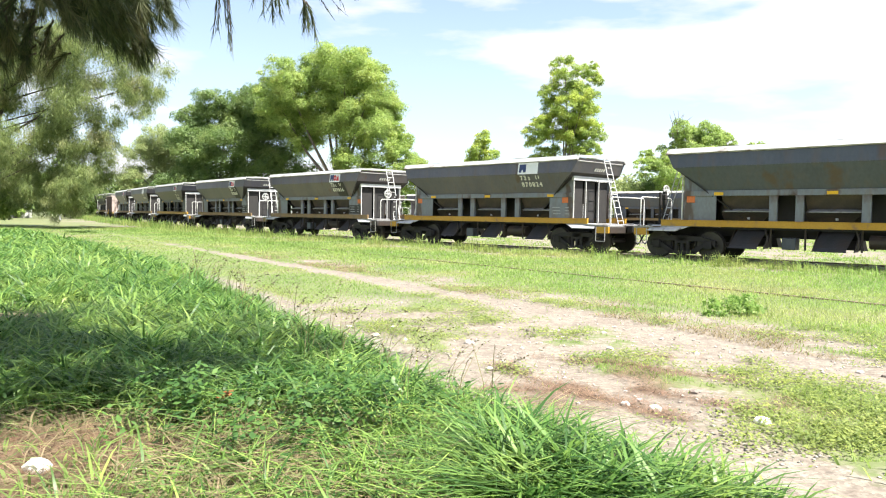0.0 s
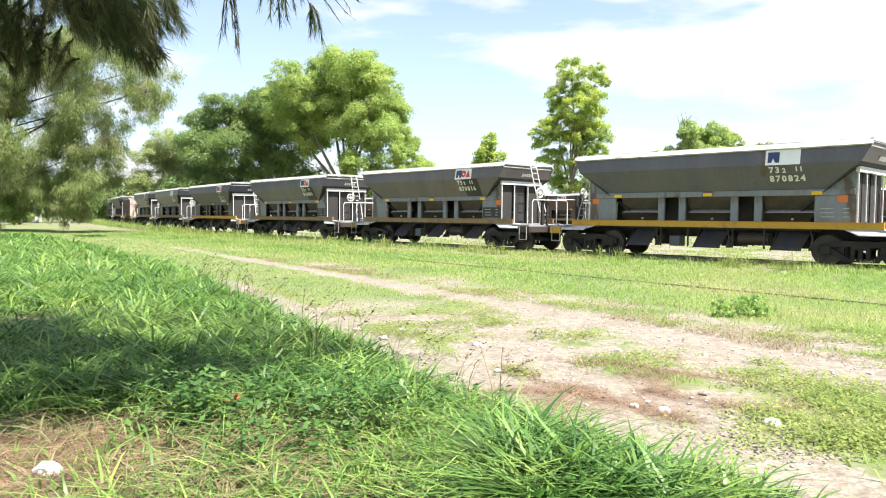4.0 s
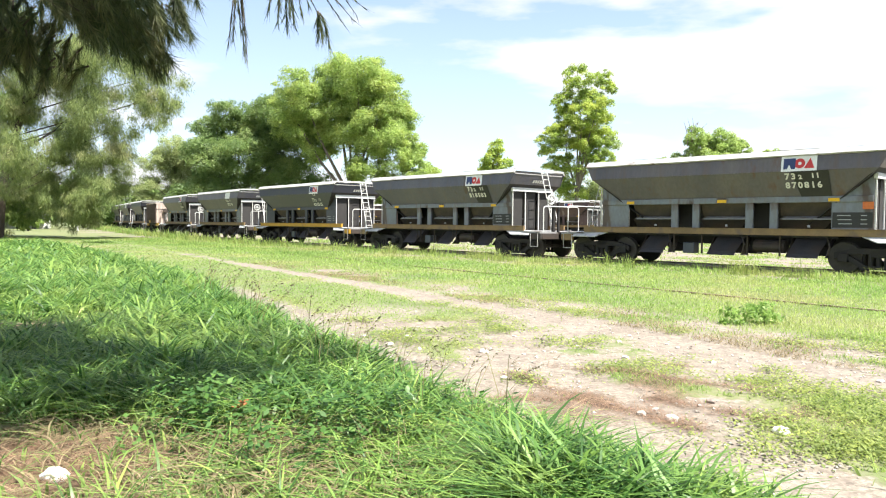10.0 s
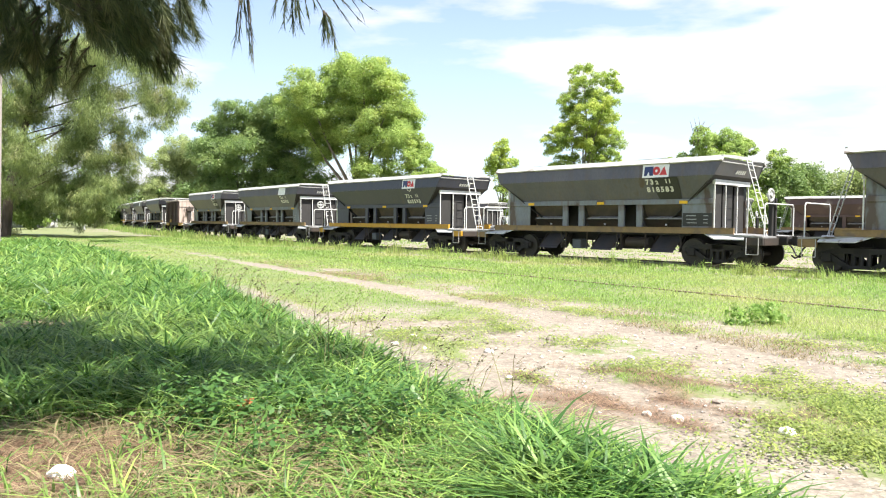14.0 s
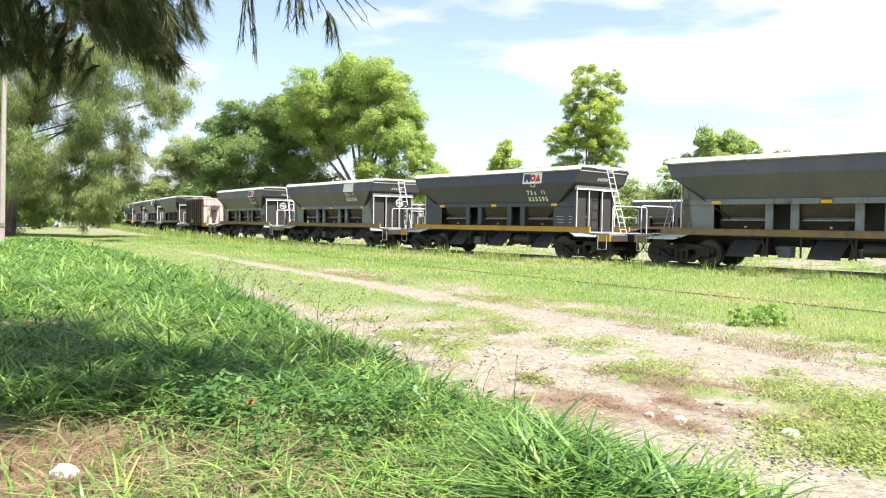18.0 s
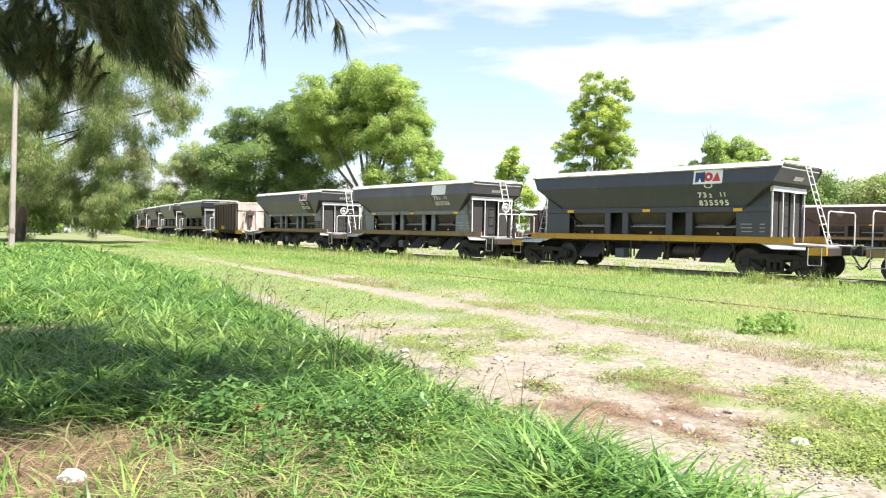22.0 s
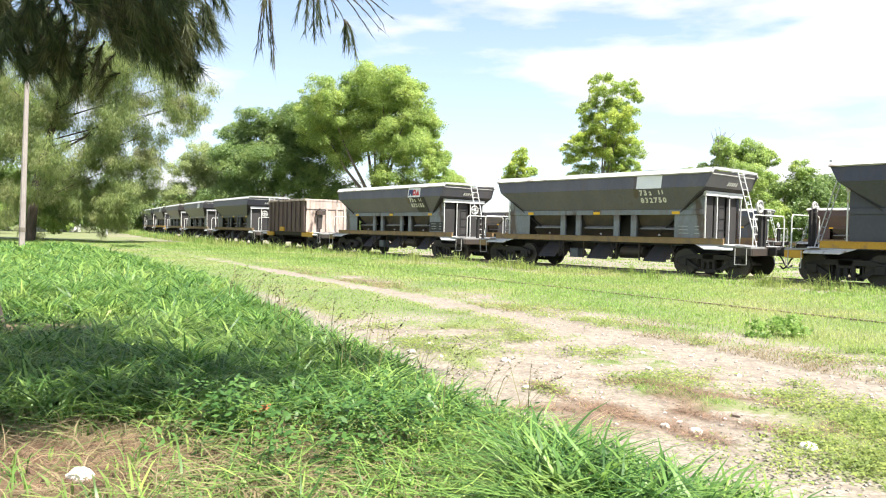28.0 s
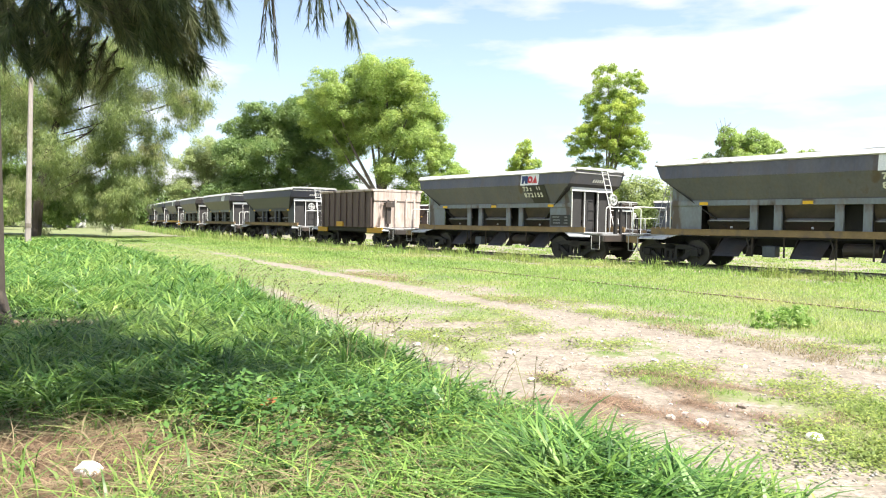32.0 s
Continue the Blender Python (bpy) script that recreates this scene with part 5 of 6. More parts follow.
weed_mesh("weed_leaves", x[::2], y[::2], 0.09, 16, 0.035, 0.36, M_CREEP, 56, "leaves of the tall weeds beside the track", 0.35)

# soft grass that hides the foot of the near rail
k = 24000
s = -14 + 90 * r.rand(k) ** 1.3
off = r.uniform(-2.7, -1.05, k)
x = np.interp(s, S_, CX) + off * np.interp(s, S_, DY)
y = np.interp(s, S_, CY) - off * np.interp(s, S_, DX)
tall_by = r.uniform(0.10, 0.22, k) * np.clip(1.9 * rough_noise(x, y, 1.1, 53) + 0.05, 0.5, 1.5)
tagged(blade_mesh("rail_grass", np.stack([x, y, np.zeros(k)], -1), tall_by, r.uniform(0.014, 0.030, k), r.uniform(0.3, 1.1, k), M_GRASSLOW, seed=54, plain=True), "grass growing over the near rail", "grass", kind="stuff")


def leaf_cloud(lobes, count, size, seed, squash=0.85, shell=0.45, flat=0.55, depth=1.0, clumps=34, bits=(0.26, 0.48)):
    """Leaf cards over lobes (x, y, z, r): each lobe carries clumps like small caps, thick above and hanging at their
    edges, with gaps between. Corner array of loose quads."""
    r = np.random.RandomState(seed)
    L = []
    for lx, ly, lz, lr in lobes:
        for _ in range(clumps):
            u = r.normal(0, 1, 3)
            u /= np.linalg.norm(u)
            L.append((*(np.array((lx, ly, lz)) + u * lr * r.uniform(0.45, 1.0) * np.array([1, depth, squash])), lr * r.uniform(*bits)))
    L = np.array(L)
    weight = L[:, 3] ** 2
    pick = r.choice(len(L), count, p=weight / weight.sum())
    v = r.normal(0, 1, (count, 3))
    v /= np.linalg.norm(v, axis=1, keepdims=True)
    v[:, 2] = np.where((v[:, 2] < -0.15) & (r.rand(count) < 0.75), -v[:, 2], v[:, 2])
    rad = L[pick, 3] * (1 - shell * r.rand(count) ** 1.5) * (0.75 + 0.5 * rough_noise(v[:, 0] * 3 + pick * 7.7, v[:, 2] * 3 + v[:, 1] * 2, 1.0, seed + 5))
    c = L[pick, :3] + v * rad[:, None] * np.array([1, depth, 0.72])
    c[:, 2] -= 0.5 * rad * (v[:, 0] ** 2 + v[:, 1] ** 2) * r.rand(count)
    nrm = v + np.array([0, 0, 0.35]) + r.normal(0, flat, (count, 3))
    nrm /= np.linalg.norm(nrm, axis=1, keepdims=True)
    a = np.cross(nrm, r.normal(0, 1, (count, 3)))
    a /= np.linalg.norm(a, axis=1, keepdims=True)
    b = np.cross(nrm, a)
    s = (size * r.uniform(0.55, 1.3, count))[:, None]
    return np.stack([c - a * s - b * s * 0.42, c + a * s * 1.1, c - a * s * 0.5 + b * s * 0.75], 1).reshape(-1, 3)


tagged(cards("leafy_bush", leaf_cloud([(4.66, 10.6, 0.10, 0.26), (5.02, 10.65, 0.08, 0.24), (4.36, 10.55, 0.06, 0.2), (4.85, 10.5, 0.20, 0.16)], 800, 0.036, 40, clumps=14, bits=(0.3, 0.6), shell=0.9, flat=1.0), M_BUSH, None),
       "small bright leafy bush beside the rut", "bush", kind="stuff")


def limb_mesh(paths):
    """Tapered limbs: paths of (point, radius)."""
    bm = bmesh.new()
    for pts in paths:
        for (a, ra), (b, rb) in zip(pts, pts[1:]):
            add_rod(bm, a, b, ra, 8, rb)
    return bm


def tree(name, at, lobes, leaf_mat, count, leaf, label, seed, bark=None, trunk_r=0.35, **kw):
    """A tree at its foot: a tapered trunk, limbs to its larger lobes and a crown of leaf cards."""
    r = random.Random(seed)
    t = tagged(empty(name, pose(*at)), label, "tree")
    L = [tuple(q) for q in lobes]
    bark = bark or M_BARK2
    top = max(q[2] for q in L)
    low = min(q[2] - q[3] for q in L)
    fork = max(1.5, low + 0.12 * (top - low))
    mid = sum(q[0] for q in L) / len(L)
    part("trunk", limb_mesh([[((0, 0, -0.1), trunk_r * 1.35), ((0.1, 0, fork * 0.4), trunk_r), ((mid * 0.25, 0, fork), trunk_r * 0.8)]]), bark, t)
    for q in sorted(L, key=lambda q: -q[3])[:min(9, len(L))]:
        m = Vector((mid * 0.25, 0, fork)).lerp(Vector(q[:3]), 0.5) + Vector((r.uniform(-.6, .6), r.uniform(-.6, .6), 0.5))
        tip = Vector(q[:3]) + Vector((0, 0, q[3] * 0.4))
        part("limb", limb_mesh([[((mid * 0.25, 0, fork - 0.1), trunk_r * 0.5), (m, trunk_r * 0.3), (tip, trunk_r * 0.08)]]), bark, t)
    cards("crown", leaf_cloud(L, count, leaf, seed, **kw), leaf_mat, t)
    return t


def grow(spec, depth_seed, deep):
    """Lobes (x, z, r) with a depth of their own each."""
    r = random.Random(depth_seed)
    return [(x, r.uniform(-deep, deep), z, q) for x, z, q in spec]



tree("broadleaf_tree", (-14, 105, 0), grow([(1.9, 22.0, 4.35), (-2.2, 20.7, 4.35), (6.1, 18.3, 4.0), (-6.4, 18.6, 4.0), (0.3, 15.3, 4.9), (6.6, 12.9, 3.5), (10.2, 11.9, 2.0), (-4.8, 13.2, 3.6), (3.6, 9.5, 3.8), (10.0, 8.7, 2.2), (3.2, 24.1, 2.5), (-0.6, 23.8, 2.3), (2.5, 18.5, 4.2), (5, 14.5, 4), (-7.5, 15, 4), (8.0, 15.2, 2.2), (6.5, 6, 4), (-3.6, 22.4, 3.3), (-0.4, 22.8, 3.2), (-6.8, 20.3, 3.2), (5.3, 20.6, 3.0), (7.4, 17.4, 2.6), (-3.5, 17, 4.0), (12.0, 9.4, 1.5), (13.2, 7.6, 1.8), (11.0, 6.0, 2.4), (9.2, 10.6, 2.4), (8.8, 13.4, 2.0)], 1, 4),
     M_LEAF, 270000, 0.135, "large spreading broadleaf tree behind the train", 101, trunk_r=0.6, clumps=26, bits=(0.22, 0.5), shell=0.7)
tree("broadleaf_tree", (-33, 112, 0), grow([(-1.3, 15.2, 3.7), (-3.8, 17.4, 1.6), (-2.2, 10.7, 4.0), (2.3, 11.6, 4.3), (-5.3, 8.0, 2.7), (-6.2, 13.3, 1.6), (1.4, 17.9, 2.7), (0.5, 7.1, 4.0), (-3, 13, 3.4), (3.5, 15, 3.2), (5, 9, 4), (-5, 5, 3.5), (1, 4, 4), (-1, 18.3, 2.9), (-4.4, 16.3, 2.4), (3.8, 17.8, 2.7), (9.8, 17, 3.5), (7.3, 15.7, 3.5), (9.6, 12.9, 4), (7.6, 9.3, 4), (10, 19.2, 3), (7.4, 17.8, 2.8), (4.6, 18.7, 2.8), (4.1, 13.4, 3.4), (11.5, 8.8, 4.2)], 2, 4),
     M_LEAFDARK, 190000, 0.15, "dark dense broadleaf tree behind the train", 102, trunk_r=0.5, clumps=26, bits=(0.24, 0.52), shell=0.6)
tall = tree("eucalyptus_tree", (18.0, 95, 0), grow([(-0.2, 20.7, 2.3), (1.7, 18.1, 2.7), (-1.9, 17.7, 2.0), (3.7, 20.8, 1.5), (4.5, 19.5, 1.0), (0.2, 15.6, 2.4), (2.4, 16.3, 2.2), (-1.2, 16.0, 1.9), (1.2, 12.6, 2.4), (-3.0, 13.2, 1.7), (2.6, 14.3, 3.0), (4.3, 12.8, 1.7), (-1.4, 13.9, 2.4), (-3.8, 11.8, 1.8), (0.9, 10.9, 2.9), (3.5, 10.2, 1.9), (-2.1, 9.6, 2.1), (0.4, 6.5, 3.0)], 3, 2.2),
            M_LEAFBRIGHT, 105000, 0.105, "tall bright yellow-green tree with open crown", 103, trunk_r=0.3, clumps=34, bits=(0.16, 0.38), shell=0.6)
tree("young_tree", (9.3, 120, 0), grow([(-0.1, 14.2, 1.6), (-0.9, 12.3, 1.9), (-1.5, 10.8, 1.6), (1.1, 11.2, 1.6), (0.8, 8.0, 2.2), (3.2, 6.6, 1.5), (2.0, 4.5, 2.4)], 4, 1.2),
     M_LEAFBRIGHT, 14000, 0.18, "small slender tree far behind the wagons", 104, trunk_r=0.2)
right = tree("broadleaf_tree", (36.5, 95, 0), grow([(-2.3, 12.9, 2.0), (-0.4, 12.0, 2.3), (1.8, 12.6, 2.2), (3.5, 12.0, 1.8), (-3.1, 9.9, 2.1), (5.1, 11.9, 1.0), (0.3, 8.4, 2.9), (-5.0, 8.7, 1.9), (-6.3, 10.2, 0.9), (4.1, 8.4, 2.3), (-2, 5, 3), (3, 4.5, 3), (-7.4, 8.2, 1.7), (6.6, 10.3, 1.5), (7.8, 8.8, 1.6), (5.4, 6.6, 2.4), (-5, 6, 2.4)], 5, 3),
             M_LEAF, 85000, 0.12, "rounded tree with dead twigs above its crown", 105, trunk_r=0.4, clumps=20, bits=(0.2, 0.48))
for k in range(7):
    r = random.Random(60 + k)
    x = -3.2 + r.uniform(-0.6, 1.4)
    part("limb", limb_mesh([[((x, 0, 12), 0.07), ((x + r.uniform(-.5, .5), 0.2, 14), 0.045), ((x + r.uniform(-1, 1), 0.2, r.uniform(14.8, 16)), 0.015)]]), M_BARK2, right, "bare dead twig")
r = random.Random(7)
for k in range(15):
    x, y = 25 + k * 5.0 + r.uniform(-1.2, 1.2), 100 + r.uniform(-3, 9) - k * 0.9
    h = r.uniform(7.2, 8.6) if k < 3 else r.uniform(9.6, 11.0)
    tree("hedge_tree", (x, y, 0), [(r.uniform(-3, 3), r.uniform(-2, 2), r.uniform(0.35, 0.8) * h, r.uniform(1.8, 2.8)) for _ in range(9)] + [(0, 0, h - 1.6, 2.0), (3.2, 0, h - 2.4, 2.2), (-3.2, 0, h - 2.4, 2.2), (0, 0, 2.2, 3.0), (2.5, 0, 2, 2.6), (-2.5, 0, 2, 2.6)],
         M_LEAFDARK if k % 3 else M_PALELEAF, 20000, 0.17, "bushy green tree in the row behind the parked wagons", 200 + k, trunk_r=0.25)
tree("pale_tree", (-43.5, 118, 0), grow([(-0.5, 13.0, 2.6), (2.3, 10.9, 2.6), (-3.1, 11.1, 2.45), (0.5, 8.3, 3.2), (-4.2, 6.8, 2.6), (4.4, 7.8, 2.3), (0.5, 4.0, 2.8), (3.2, 5.2, 2.8), (-3, 4.2, 2.5), (5.6, 5.6, 2.2), (2, 6.6, 2.8), (-1.5, 10.5, 2.6), (1.2, 12.3, 2.2)], 8, 2),
     M_PALELEAF, 95000, 0.12, "pale green feathery tree beside the track", 108, trunk_r=0.35)
for k, (x, y, h, w) in enumerate(((-60, 128, 8, 4), (-68, 135, 6, 5), (-75, 128, 5, 4), (-54, 132, 7.5, 4), (-82, 140, 7, 5), (-92, 140, 9, 6), (-100, 150, 8, 6), (-104, 130, 9, 6), (-38, 130, 9, 5), (-22, 128, 9, 5), (-6, 128, 6, 4), (-71, 112, 9.5, 4.5), (-63, 110, 8.5, 4.5), (-56, 113, 9, 4), (-78, 118, 11, 5))):
    r = random.Random(300 + k)
    tree("far_tree", (x, y, 0), [(r.uniform(-w, w) * 0.7, r.uniform(-2, 2), r.uniform(0.25, 0.85) * h, r.uniform(0.22, 0.34) * h) for _ in range(12)], M_LEAFDARK, 8000, 0.28, "dark green tree far down the line", 310 + k, trunk_r=0.25)

for k in range(9):
    r = random.Random(400 + k)
    x, y = -64 + k * 3.0 + r.uniform(-1, 1), 92 + r.uniform(-6, 6) - abs(k - 4) * 1.0
    h = r.uniform(3.2, 5.2)
    if k < 5 and k != 3:
        tree("bush", (x, y, 0), [(r.uniform(-1.6, 1.6), r.uniform(-1, 1), r.uniform(0.25, 0.75) * h, r.uniform(0.8, 1.3)) for _ in range(7)], M_LEAF if k % 3 else M_LEAFDARK, 5000, 0.16, "low green bush far along the meadow", 420 + k, trunk_r=0.1)


def strip_cloud(lobes, count, length, width, seed, down=1.0, shell=0.9, clumps=14):
    """Hanging needle tufts: long thin cards that droop from places within the lobes."""
    r = np.random.RandomState(seed)
    L = []
    for lx, ly, lz, lr in lobes:
        for _ in range(clumps):
            u = r.normal(0, 1, 3)
            u /= np.linalg.norm(u)
            L.append((*(np.array((lx, ly, lz)) + u * lr * r.uniform(0.2, 1.05)), lr * r.uniform(0.18, 0.5)))
    L = np.array(L)
    wgt = L[:, 3] ** 2
    pick = r.choice(len(L), count, p=wgt / wgt.sum())
    v = r.normal(0, 1, (count, 3))
    v /= np.linalg.norm(v, axis=1, keepdims=True)
    c = L[pick, :3] + v * (L[pick, 3] * (1 - shell * r.rand(count) ** 1.3) * r.uniform(0.85, 1.2, count))[:, None]
    d = np.stack([v[:, 0] * 0.3 + r.normal(0, 0.5, count), v[:, 1] * 0.3 + r.normal(0, 0.5, count), -down * r.uniform(0.3, 1.3, count)], -1)
    d /= np.linalg.norm(d, axis=1, keepdims=True)
    s = np.cross(d, r.normal(0, 1, (count, 3)))
    s /= np.linalg.norm(s, axis=1, keepdims=True)
    ln, wd = (length * r.uniform(0.5, 1.3, count))[:, None], (width * r.uniform(0.6, 1.3, count))[:, None]
    return np.stack([c - s * wd / 1.6, c + s * wd / 1.6, c + d * ln], 1).reshape(-1, 3)


# weeping casuarinas by the far end of the meadow
cas = grow([(-0.8, 12.9, 2.1), (2.3, 12.9, 2.3), (5.4, 12.9, 2.1), (7.8, 12.1, 1.8), (9.6, 13.0, 1.1), (-1.6, 9.8, 1.8), (1.4, 8.9, 2.0), (4.9, 9.0, 2.0), (7.6, 9.9, 1.6), (9.1, 10.5, 1.0), (0.6, 5.9, 1.7), (3.6, 5.9, 1.7), (-1.6, 5.4, 1.7), (3.2, 3.7, 1.5), (5.2, 4.4, 1.2), (-2.5, 3.4, 1.3), (1.4, 3.4, 1.2), (-5.1, 11.9, 2.4), (-5.6, 7.6, 2.4), (1.0, 14.6, 1.75), (-2.1, 15.0, 2.2), (-4, 3.6, 1.5), (2.4, 2.6, 1.0), (-0.5, 2.6, 1.0), (4.6, 2.8, 0.9), (3.2, 7.2, 1.5), (-4.6, 1.7, 1.2), (1.4, 1.5, 0.9), (5.9, 5.6, 1.4), (5.2, 3.6, 1.3), (4.0, 1.9, 1.0), (6.2, 7.4, 1.3)], 9, 3)
weeping = tagged(empty("casuarina_tree", pose(-31, 55, 0)), "tall weeping casuarina with feathery grey-green foliage", "tree")
part("trunk", limb_mesh([[((-3.3, 0, -0.1), 0.40), ((-2.9, 0, 4), 0.33), ((-1.5, 0, 9), 0.24), ((0, 0, 15), 0.08)]]), M_BARK, weeping)
for k, q in enumerate(q for q in cas if q[2] > 4.5):
    part("limb", limb_mesh([[((float(np.interp(max(2.0, q[2] - 2.6), [0, 4, 9, 15], [-3.3, -2.9, -1.5, 0])), 0, max(2.0, q[2] - 2.6)), 0.06), (((q[0] - 1) / 2 + 0.4 * math.sin(k * 2.3), q[1] / 2, q[2] - 0.6 - 0.4 * math.sin(k)), 0.035), ((q[0], q[1], q[2] + q[3] * 0.5), 0.02)]]), M_BARK, weeping)
cards("crown", strip_cloud([(a, b, c, d * 1.4) for a, b, c, d in cas], 200000, 0.34, 0.034, 109, clumps=14), M_NEEDLE, weeping)
weep2 = tagged(empty("casuarina_tree", pose(-41, 60, 0)), "weeping casuarina with feathery green foliage", "tree")
part("trunk", limb_mesh([[((0, 0, -0.1), 0.42), ((0.2, 0, 5), 0.3), ((0, 0, 14), 0.08)]]), M_BARK, weep2)
cards("crown", strip_cloud(grow([(0, 13, 2.5), (-3, 11, 2.5), (3, 11, 2.4), (0, 9, 2.6), (4, 7, 2.4), (-3, 7, 2.4), (2, 4, 2.2), (-2, 4, 2.2), (5, 3.5, 1.8), (3.4, 9.0, 1.8), (5.6, 6.2, 1.9), (6.4, 4.0, 1.6), (4.6, 2.2, 1.4), (6.8, 2.0, 1.2)], 10, 3), 120000, 0.36, 0.045, 110), M_NEEDLEGREEN, weep2)

# the near casuarina whose boughs hang over the view
near_tree = tagged(empty("casuarina_tree", pose(-6.35, 9.2, 0)), "dark old casuarina with boughs hanging low overhead", "tree")
part("trunk", limb_mesh([[((-0.05, 0, -0.1), 0.33), ((-0.10, 0, 0.45), 0.25), ((-0.05, -0.1, 3.5), 0.22), ((0.2, -0.2, 8), 0.15), ((0.2, -0.3, 13), 0.04)]]), M_BARK, near_tree)
boughs = []
for tip, top in (((2.6, -2.6, 4.35), 5.2), ((3.3, -1.7, 4.5), 5.0), ((4.4, -2.3, 4.45), 5.6), ((5.3, -2.4, 4.2), 5.4), ((6.2, -2.2, 3.95), 5.6), ((1.6, -3.4, 4.5), 5.0), ((3.6, -4.2, 5.4), 6.2), ((5.2, -4.6, 6.2), 7.0), ((3.6, -6.6, 6.3), 7.2), ((4.6, -7.6, 6.6), 7.4), ((6.6, -6.0, 6.5), 7.6), ((7.6, -4.8, 6.9), 7.8), ((0.6, -1.2, 4.4), 4.6), ((-2.5, -2.0, 5.2), 5.4)):
    a, m, b = Vector((0.12, -0.12, top - 0.9)), Vector((tip[0] * 0.5, tip[1] * 0.5, top)), Vector(tip)
    pts = [a.lerp(m, f).lerp(m.lerp(b, f), f) for f in np.linspace(0, 1, 8)]
    boughs.append(pts)
    part("bough", limb_mesh([[(p, 0.075 * (1 - 0.8 * i / 7)) for i, p in enumerate(pts)]]), M_BARK, near_tree)


def plume(root, tip, count, seed, needle=0.24, fan=0.30, sag=0.10):
    """A hanging shoot from root to tip: its stem, and fine needles that part from it towards the tip."""
    r = np.random.RandomState(seed)
    root, tip = np.array(root, dtype=float), np.array(tip, dtype=float)
    mid = (root + tip) / 2 + np.array([0, 0, sag])
    stem = [(Vector((1 - f) ** 2 * root + 2 * f * (1 - f) * mid + f * f * tip), 0.009 * (1 - f) + 0.002) for f in (0, 0.35, 0.7, 1.0)]
    f = r.uniform(0.08, 1.0, count)[:, None]
    c = (1 - f) ** 2 * root + 2 * f * (1 - f) * mid + f * f * tip
    along = 2 * (1 - f) * (mid - root) + 2 * f * (tip - mid)
    along /= np.linalg.norm(along, axis=1, keepdims=True)
    d = along + r.normal(0, fan, (count, 3)) + np.array([0, 0, -0.25])
    d /= np.linalg.norm(d, axis=1, keepdims=True)
    s = np.cross(d, r.normal(0, 1, (count, 3)))
    s /= np.linalg.norm(s, axis=1, keepdims=True)
    ln = (needle * r.uniform(0.5, 1.2, count))[:, None]
    return stem, np.stack([c - s * 0.0042, c + s * 0.0042, c + d * ln], 1).reshape(-1, 3)


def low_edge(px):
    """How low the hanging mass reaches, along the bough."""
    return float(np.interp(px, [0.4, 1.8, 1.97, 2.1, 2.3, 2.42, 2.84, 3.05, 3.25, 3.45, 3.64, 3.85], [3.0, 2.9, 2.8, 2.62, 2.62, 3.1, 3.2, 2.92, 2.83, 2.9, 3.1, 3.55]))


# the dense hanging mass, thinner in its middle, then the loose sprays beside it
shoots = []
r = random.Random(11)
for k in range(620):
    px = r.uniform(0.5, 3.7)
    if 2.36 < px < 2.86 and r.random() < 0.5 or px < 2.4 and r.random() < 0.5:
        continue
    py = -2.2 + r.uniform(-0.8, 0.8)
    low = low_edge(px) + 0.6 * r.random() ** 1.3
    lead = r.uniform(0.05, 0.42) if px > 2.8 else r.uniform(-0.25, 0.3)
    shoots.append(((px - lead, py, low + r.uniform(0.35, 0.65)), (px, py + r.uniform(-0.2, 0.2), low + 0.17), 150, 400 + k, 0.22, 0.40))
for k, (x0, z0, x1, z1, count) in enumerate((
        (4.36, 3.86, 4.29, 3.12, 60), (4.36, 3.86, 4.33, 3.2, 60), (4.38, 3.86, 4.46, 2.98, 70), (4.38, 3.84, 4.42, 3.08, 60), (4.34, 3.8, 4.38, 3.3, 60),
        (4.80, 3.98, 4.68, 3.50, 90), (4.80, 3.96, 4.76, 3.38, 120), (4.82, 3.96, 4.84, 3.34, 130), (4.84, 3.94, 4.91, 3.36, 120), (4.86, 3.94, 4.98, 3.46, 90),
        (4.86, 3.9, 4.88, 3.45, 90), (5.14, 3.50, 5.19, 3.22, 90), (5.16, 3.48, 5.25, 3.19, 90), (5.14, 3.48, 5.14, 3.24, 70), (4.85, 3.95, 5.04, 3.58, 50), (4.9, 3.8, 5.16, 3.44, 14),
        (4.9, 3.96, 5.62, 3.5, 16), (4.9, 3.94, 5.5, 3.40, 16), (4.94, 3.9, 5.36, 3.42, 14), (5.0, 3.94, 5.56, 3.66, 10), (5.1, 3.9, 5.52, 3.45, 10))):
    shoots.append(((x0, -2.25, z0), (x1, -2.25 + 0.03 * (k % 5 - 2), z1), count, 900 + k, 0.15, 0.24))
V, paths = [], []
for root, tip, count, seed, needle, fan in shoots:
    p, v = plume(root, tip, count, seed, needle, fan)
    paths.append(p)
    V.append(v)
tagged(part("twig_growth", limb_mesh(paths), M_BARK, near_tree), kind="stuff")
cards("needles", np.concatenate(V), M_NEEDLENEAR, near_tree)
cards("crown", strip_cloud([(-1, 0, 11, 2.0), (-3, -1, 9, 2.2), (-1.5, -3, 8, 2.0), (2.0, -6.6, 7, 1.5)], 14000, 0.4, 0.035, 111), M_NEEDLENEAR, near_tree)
# these two sets hang unseen overhead, added to shade the grass in front
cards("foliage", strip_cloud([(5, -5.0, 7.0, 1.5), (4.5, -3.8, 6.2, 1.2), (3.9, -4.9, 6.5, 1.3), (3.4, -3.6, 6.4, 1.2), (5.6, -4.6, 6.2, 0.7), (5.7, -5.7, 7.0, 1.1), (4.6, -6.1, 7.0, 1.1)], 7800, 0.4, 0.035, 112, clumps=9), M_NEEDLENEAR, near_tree)
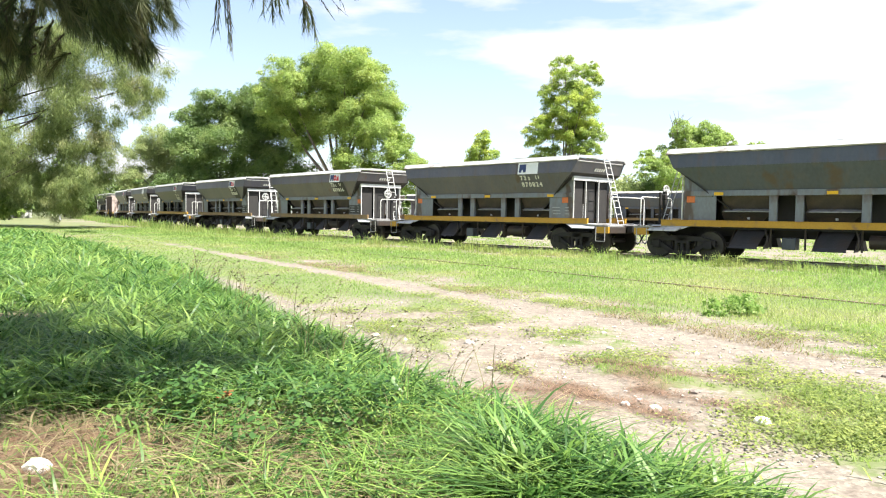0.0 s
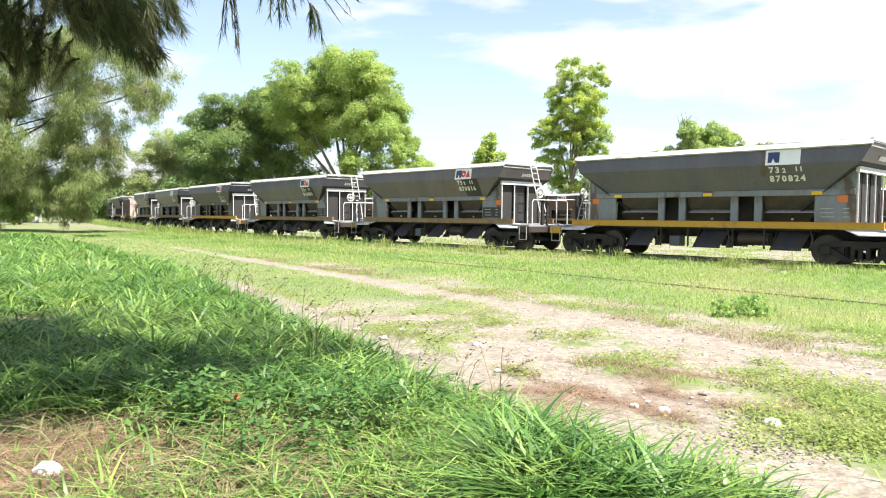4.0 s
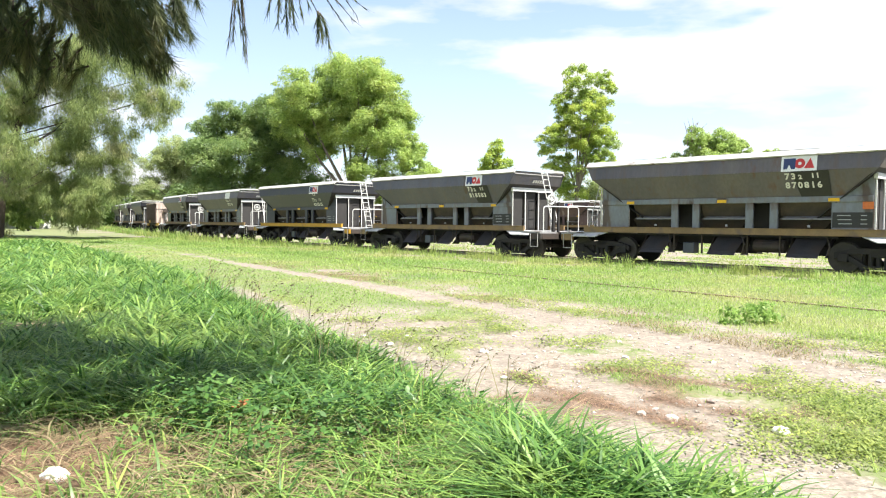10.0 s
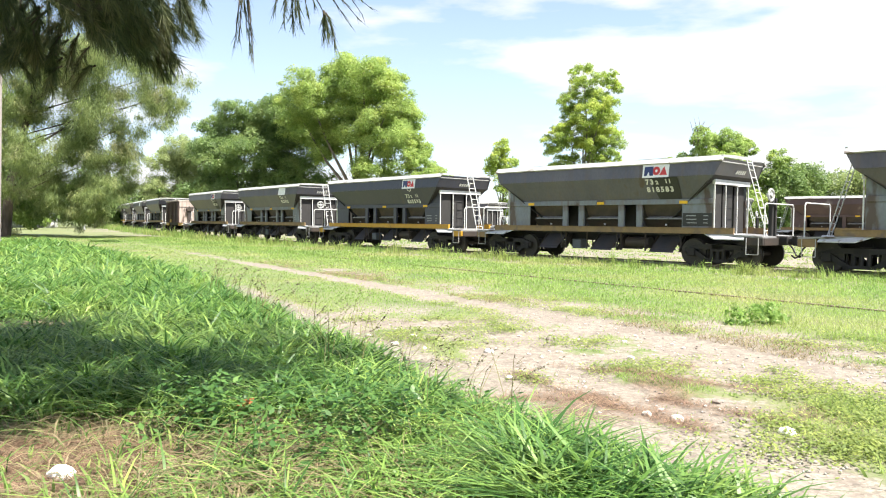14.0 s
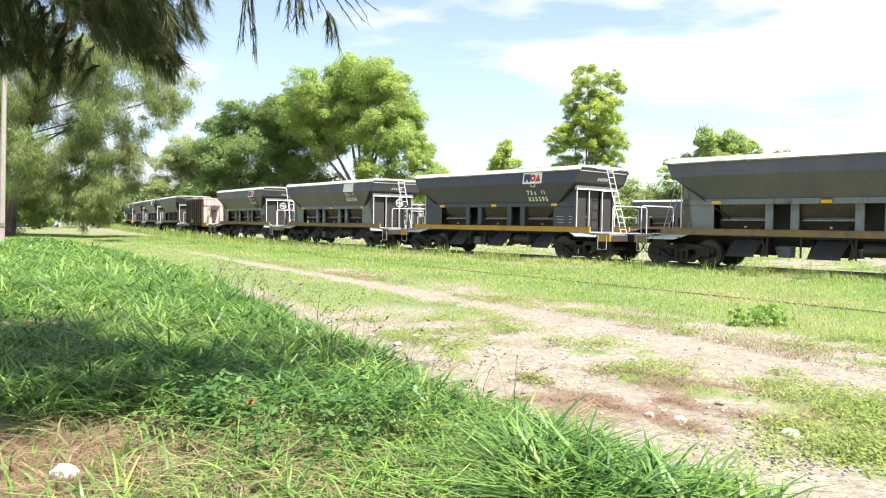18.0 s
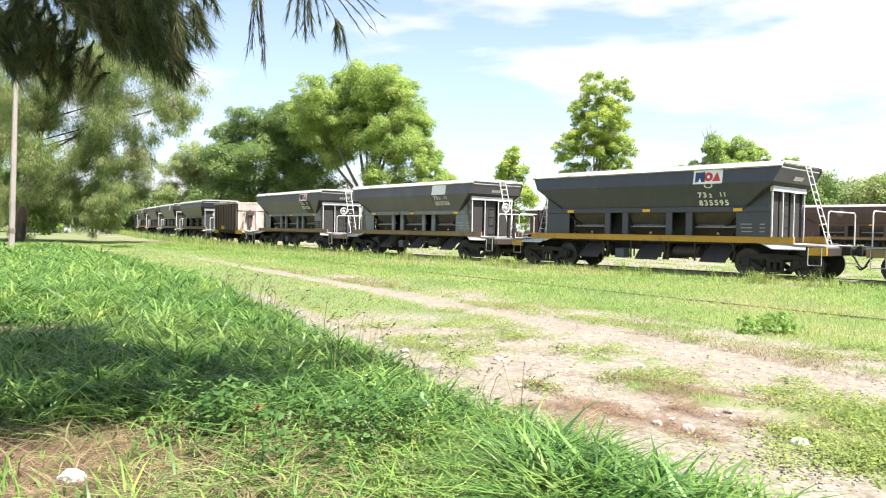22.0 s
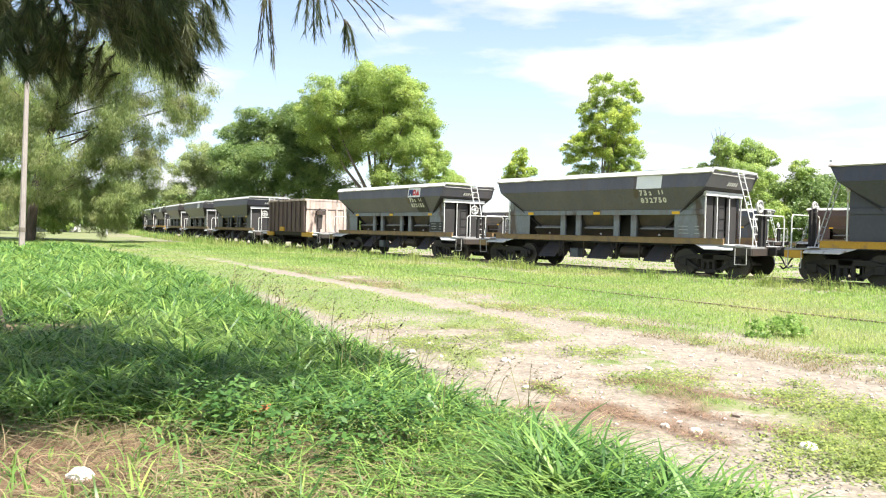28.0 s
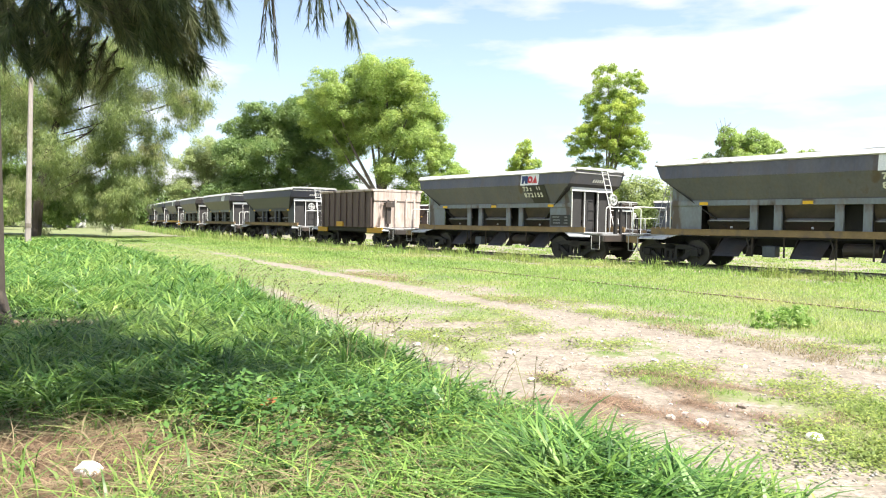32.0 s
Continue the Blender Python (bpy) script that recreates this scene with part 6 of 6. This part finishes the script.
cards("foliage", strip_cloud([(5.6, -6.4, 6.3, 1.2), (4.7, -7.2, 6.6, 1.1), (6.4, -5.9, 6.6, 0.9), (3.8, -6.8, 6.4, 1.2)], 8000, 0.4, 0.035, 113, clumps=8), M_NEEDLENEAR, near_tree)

# a third unseen set, sparse, added to dapple the grass further right
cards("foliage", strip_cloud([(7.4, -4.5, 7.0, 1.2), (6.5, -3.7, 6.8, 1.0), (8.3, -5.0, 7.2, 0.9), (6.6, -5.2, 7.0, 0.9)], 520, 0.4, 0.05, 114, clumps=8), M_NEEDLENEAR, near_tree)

# pole and far building, seen through the casuarinas
pole = tagged(empty("utility_pole", pose(-25.4, 40, 0, 0, 1.6, 0)), "leaning whitewashed concrete pole by the casuarinas", "pole")
part("shaft", limb_mesh([[((0, 0, -0.3), 0.17), ((0, 0, 5), 0.145), ((0, 0, 13.5), 0.10)]]), M_POLE, pole)
part("foot_band", limb_mesh([[((0, 0, 0.9), 0.185), ((0, 0, 1.15), 0.18)]]), M_BARK2, pole)
house = tagged(empty("house", pose(-68.5, 116, 0, 0, 0, 25)), "small white plastered house far behind the trees", "house")
for x0, x1, y0, y1 in ((-4, 4, -3, -2.8), (-4, 4, 2.8, 3), (-4, -3.8, -2.8, 2.8), (3.8, 4, -2.8, 2.8)):
    part("wall", boxed(x0, x1, y0, y1, 0, 3.0, 0), M_WALL, house)
for s in (-1, 1):
    part("roof", slab([(-4.3, s * 3.4, 2.9), (4.3, s * 3.4, 2.9), (4.3, 0, 4.2), (-4.3, 0, 4.2)], (0, 0, 0.1)), M_ROOF, house)
for x in (-2, 2):
    win = part("window", boxed(x - 0.6, x + 0.6, -3.03, -2.99, 1.0, 2.1, 0), M_GLASS, house)
    part("frame", boxed(x - 0.7, x + 0.7, -3.05, -3.032, 0.9, 1.0, 0), M_WHITE, win)
part("door", boxed(-0.45, 0.45, -3.04, -2.99, 0, 2.05, 0), M_BARK2, house)
post = tagged(empty("marker_post", pose(-47, 92, 0)), "short white marker post in the far grass", "post")
part("shaft", boxed(-0.1, 0.1, -0.1, 0.1, 0, 0.8, 0.03), M_RIM, post)

# far woods that close the plain
r = np.random.RandomState(70)
lobes = []
for a in np.linspace(0, 2 * np.pi, 260, endpoint=False):
    d = 420 + r.uniform(-30, 60)
    lobes.append((d * math.sin(a), d * math.cos(a), r.uniform(2, 7), r.uniform(5, 8)))
tagged(cards("far_woods", leaf_cloud(lobes, 50000, 1.2, 71, clumps=5), M_FAR, None), "low belt of far woods along the horizon", "woods", kind="stuff")

# ---------------------------------------------------------------- stones and litter
def stone(name, x, y, size, material, label, seed, flat=0.6, category="stone"):
    r = random.Random(seed)
    bm = bmesh.new()
    bmesh.ops.create_icosphere(bm, subdivisions=2 if size > 0.1 else 1, radius=1)
    for v in bm.verts:
        v.co *= 1 + 0.35 * (noise.noise(v.co * 1.4 + Vector((seed, 0, 0))))
        v.co.z *= flat
        v.co *= size * 0.5
    me = mesh_of(name, bm)
    me.polygons.foreach_set("use_smooth", [size > 0.1] * len(me.polygons))
    me.materials.append(material)
    ob = tagged(new(name, me), label, category)
    ob.matrix_basis = pose(x, y, float(ground_height(np.array([x]), np.array([y]))[0]) + size * 0.2 * flat, 0, 0, r.uniform(0, 360))
    return ob


stone("white_rock", -2.15, 3.93, 0.15, M_PALE, "white lump of stone on brown litter", 3, 0.62)
stone("white_rock", 2.44, 5.0, 0.13, M_PALE, "pale stone in low weeds by the rut", 4, 0.5)
stone("white_rock", -1.62, 3.92, 0.06, M_PALE, "small pale pebble on the trodden ground", 5, 0.6)
r = random.Random(91)
spots_left = 64
while spots_left:
    y = r.uniform(5.0, 9.6)
    a, b = float(np.interp(y, RUT_Y, RUT_NEAR)), float(np.interp(y, RUT2_Y, RUT_FAR))
    x = r.uniform(a - 0.1, b + 0.5)
    if float(bare_share(np.array([x]), np.array([y]))[0]) < 0.3 or abs(x - a) < 0.35 and y < 7.0:
        continue
    spots_left -= 1
    size = 0.035 + 0.085 * r.random() ** 2.5
    tagged(stone("stone", x, y, size, M_STONE if r.random() < 0.75 else M_DULLSTONE, "small pale stone on the dirt track", 20 + spots_left, 0.55), "small pale stone on the dirt track", "stone", "stones on the dirt track")
x, y, r = wedge(44000, 3.6, 16, 75, 1.1)
keep = r.rand(len(x)) < (bare_share(x, y) > 0.35) * np.clip(2.6 * value_noise(x, y, 0.55, 88) - 0.75, 0.06, 1) * np.where((y < 7.2) & (np.abs(x - np.interp(y, RUT_Y, RUT_NEAR)) < 0.42), 0.16, 1)
x, y = x[keep], y[keep]
k = len(x)
s = 0.003 + 0.02 * r.rand(k) ** 6
c = np.stack([x, y, ground_height(x, y) + s * 0.2], -1)
octa = np.array([(1, 0, 0), (0, 1, 0), (-1, 0, 0), (0, -1, 0), (0, 0, 0.7), (0, 0, -0.5)])
V = (c[:, None, :] + octa[None] * s[:, None, None] * r.uniform(0.6, 1.3, (k, 6, 1))).reshape(-1, 3)
tri = np.array([(0, 1, 4), (1, 2, 4), (2, 3, 4), (3, 0, 4), (1, 0, 5), (2, 1, 5), (3, 2, 5), (0, 3, 5)])
F = (np.arange(k)[:, None, None] * 6 + tri[None]).ravel()
tagged(arrays("gravel", V, F, np.full(k * 8, 3), M_STONE), "scattered pale gravel in the wheel ruts", "gravel", kind="stuff")
bm = slab([(-0.06, -0.012, 0.015), (0, -0.03, 0.0), (0.05, -0.012, 0.012), (0.07, 0.012, 0.03), (0.0, 0.02, 0.03), (-0.05, 0.014, 0.012)], (0, 0, 0.004))
me = mesh_of("dry_leaf", bm)
me.materials.append(M_DRYLEAF)
tagged(new("dry_leaf", me), "curled orange dry leaf among the grass", "leaf").matrix_basis = pose(-1.42, 5.02, 0.14, 15, -12, 10)

motions()
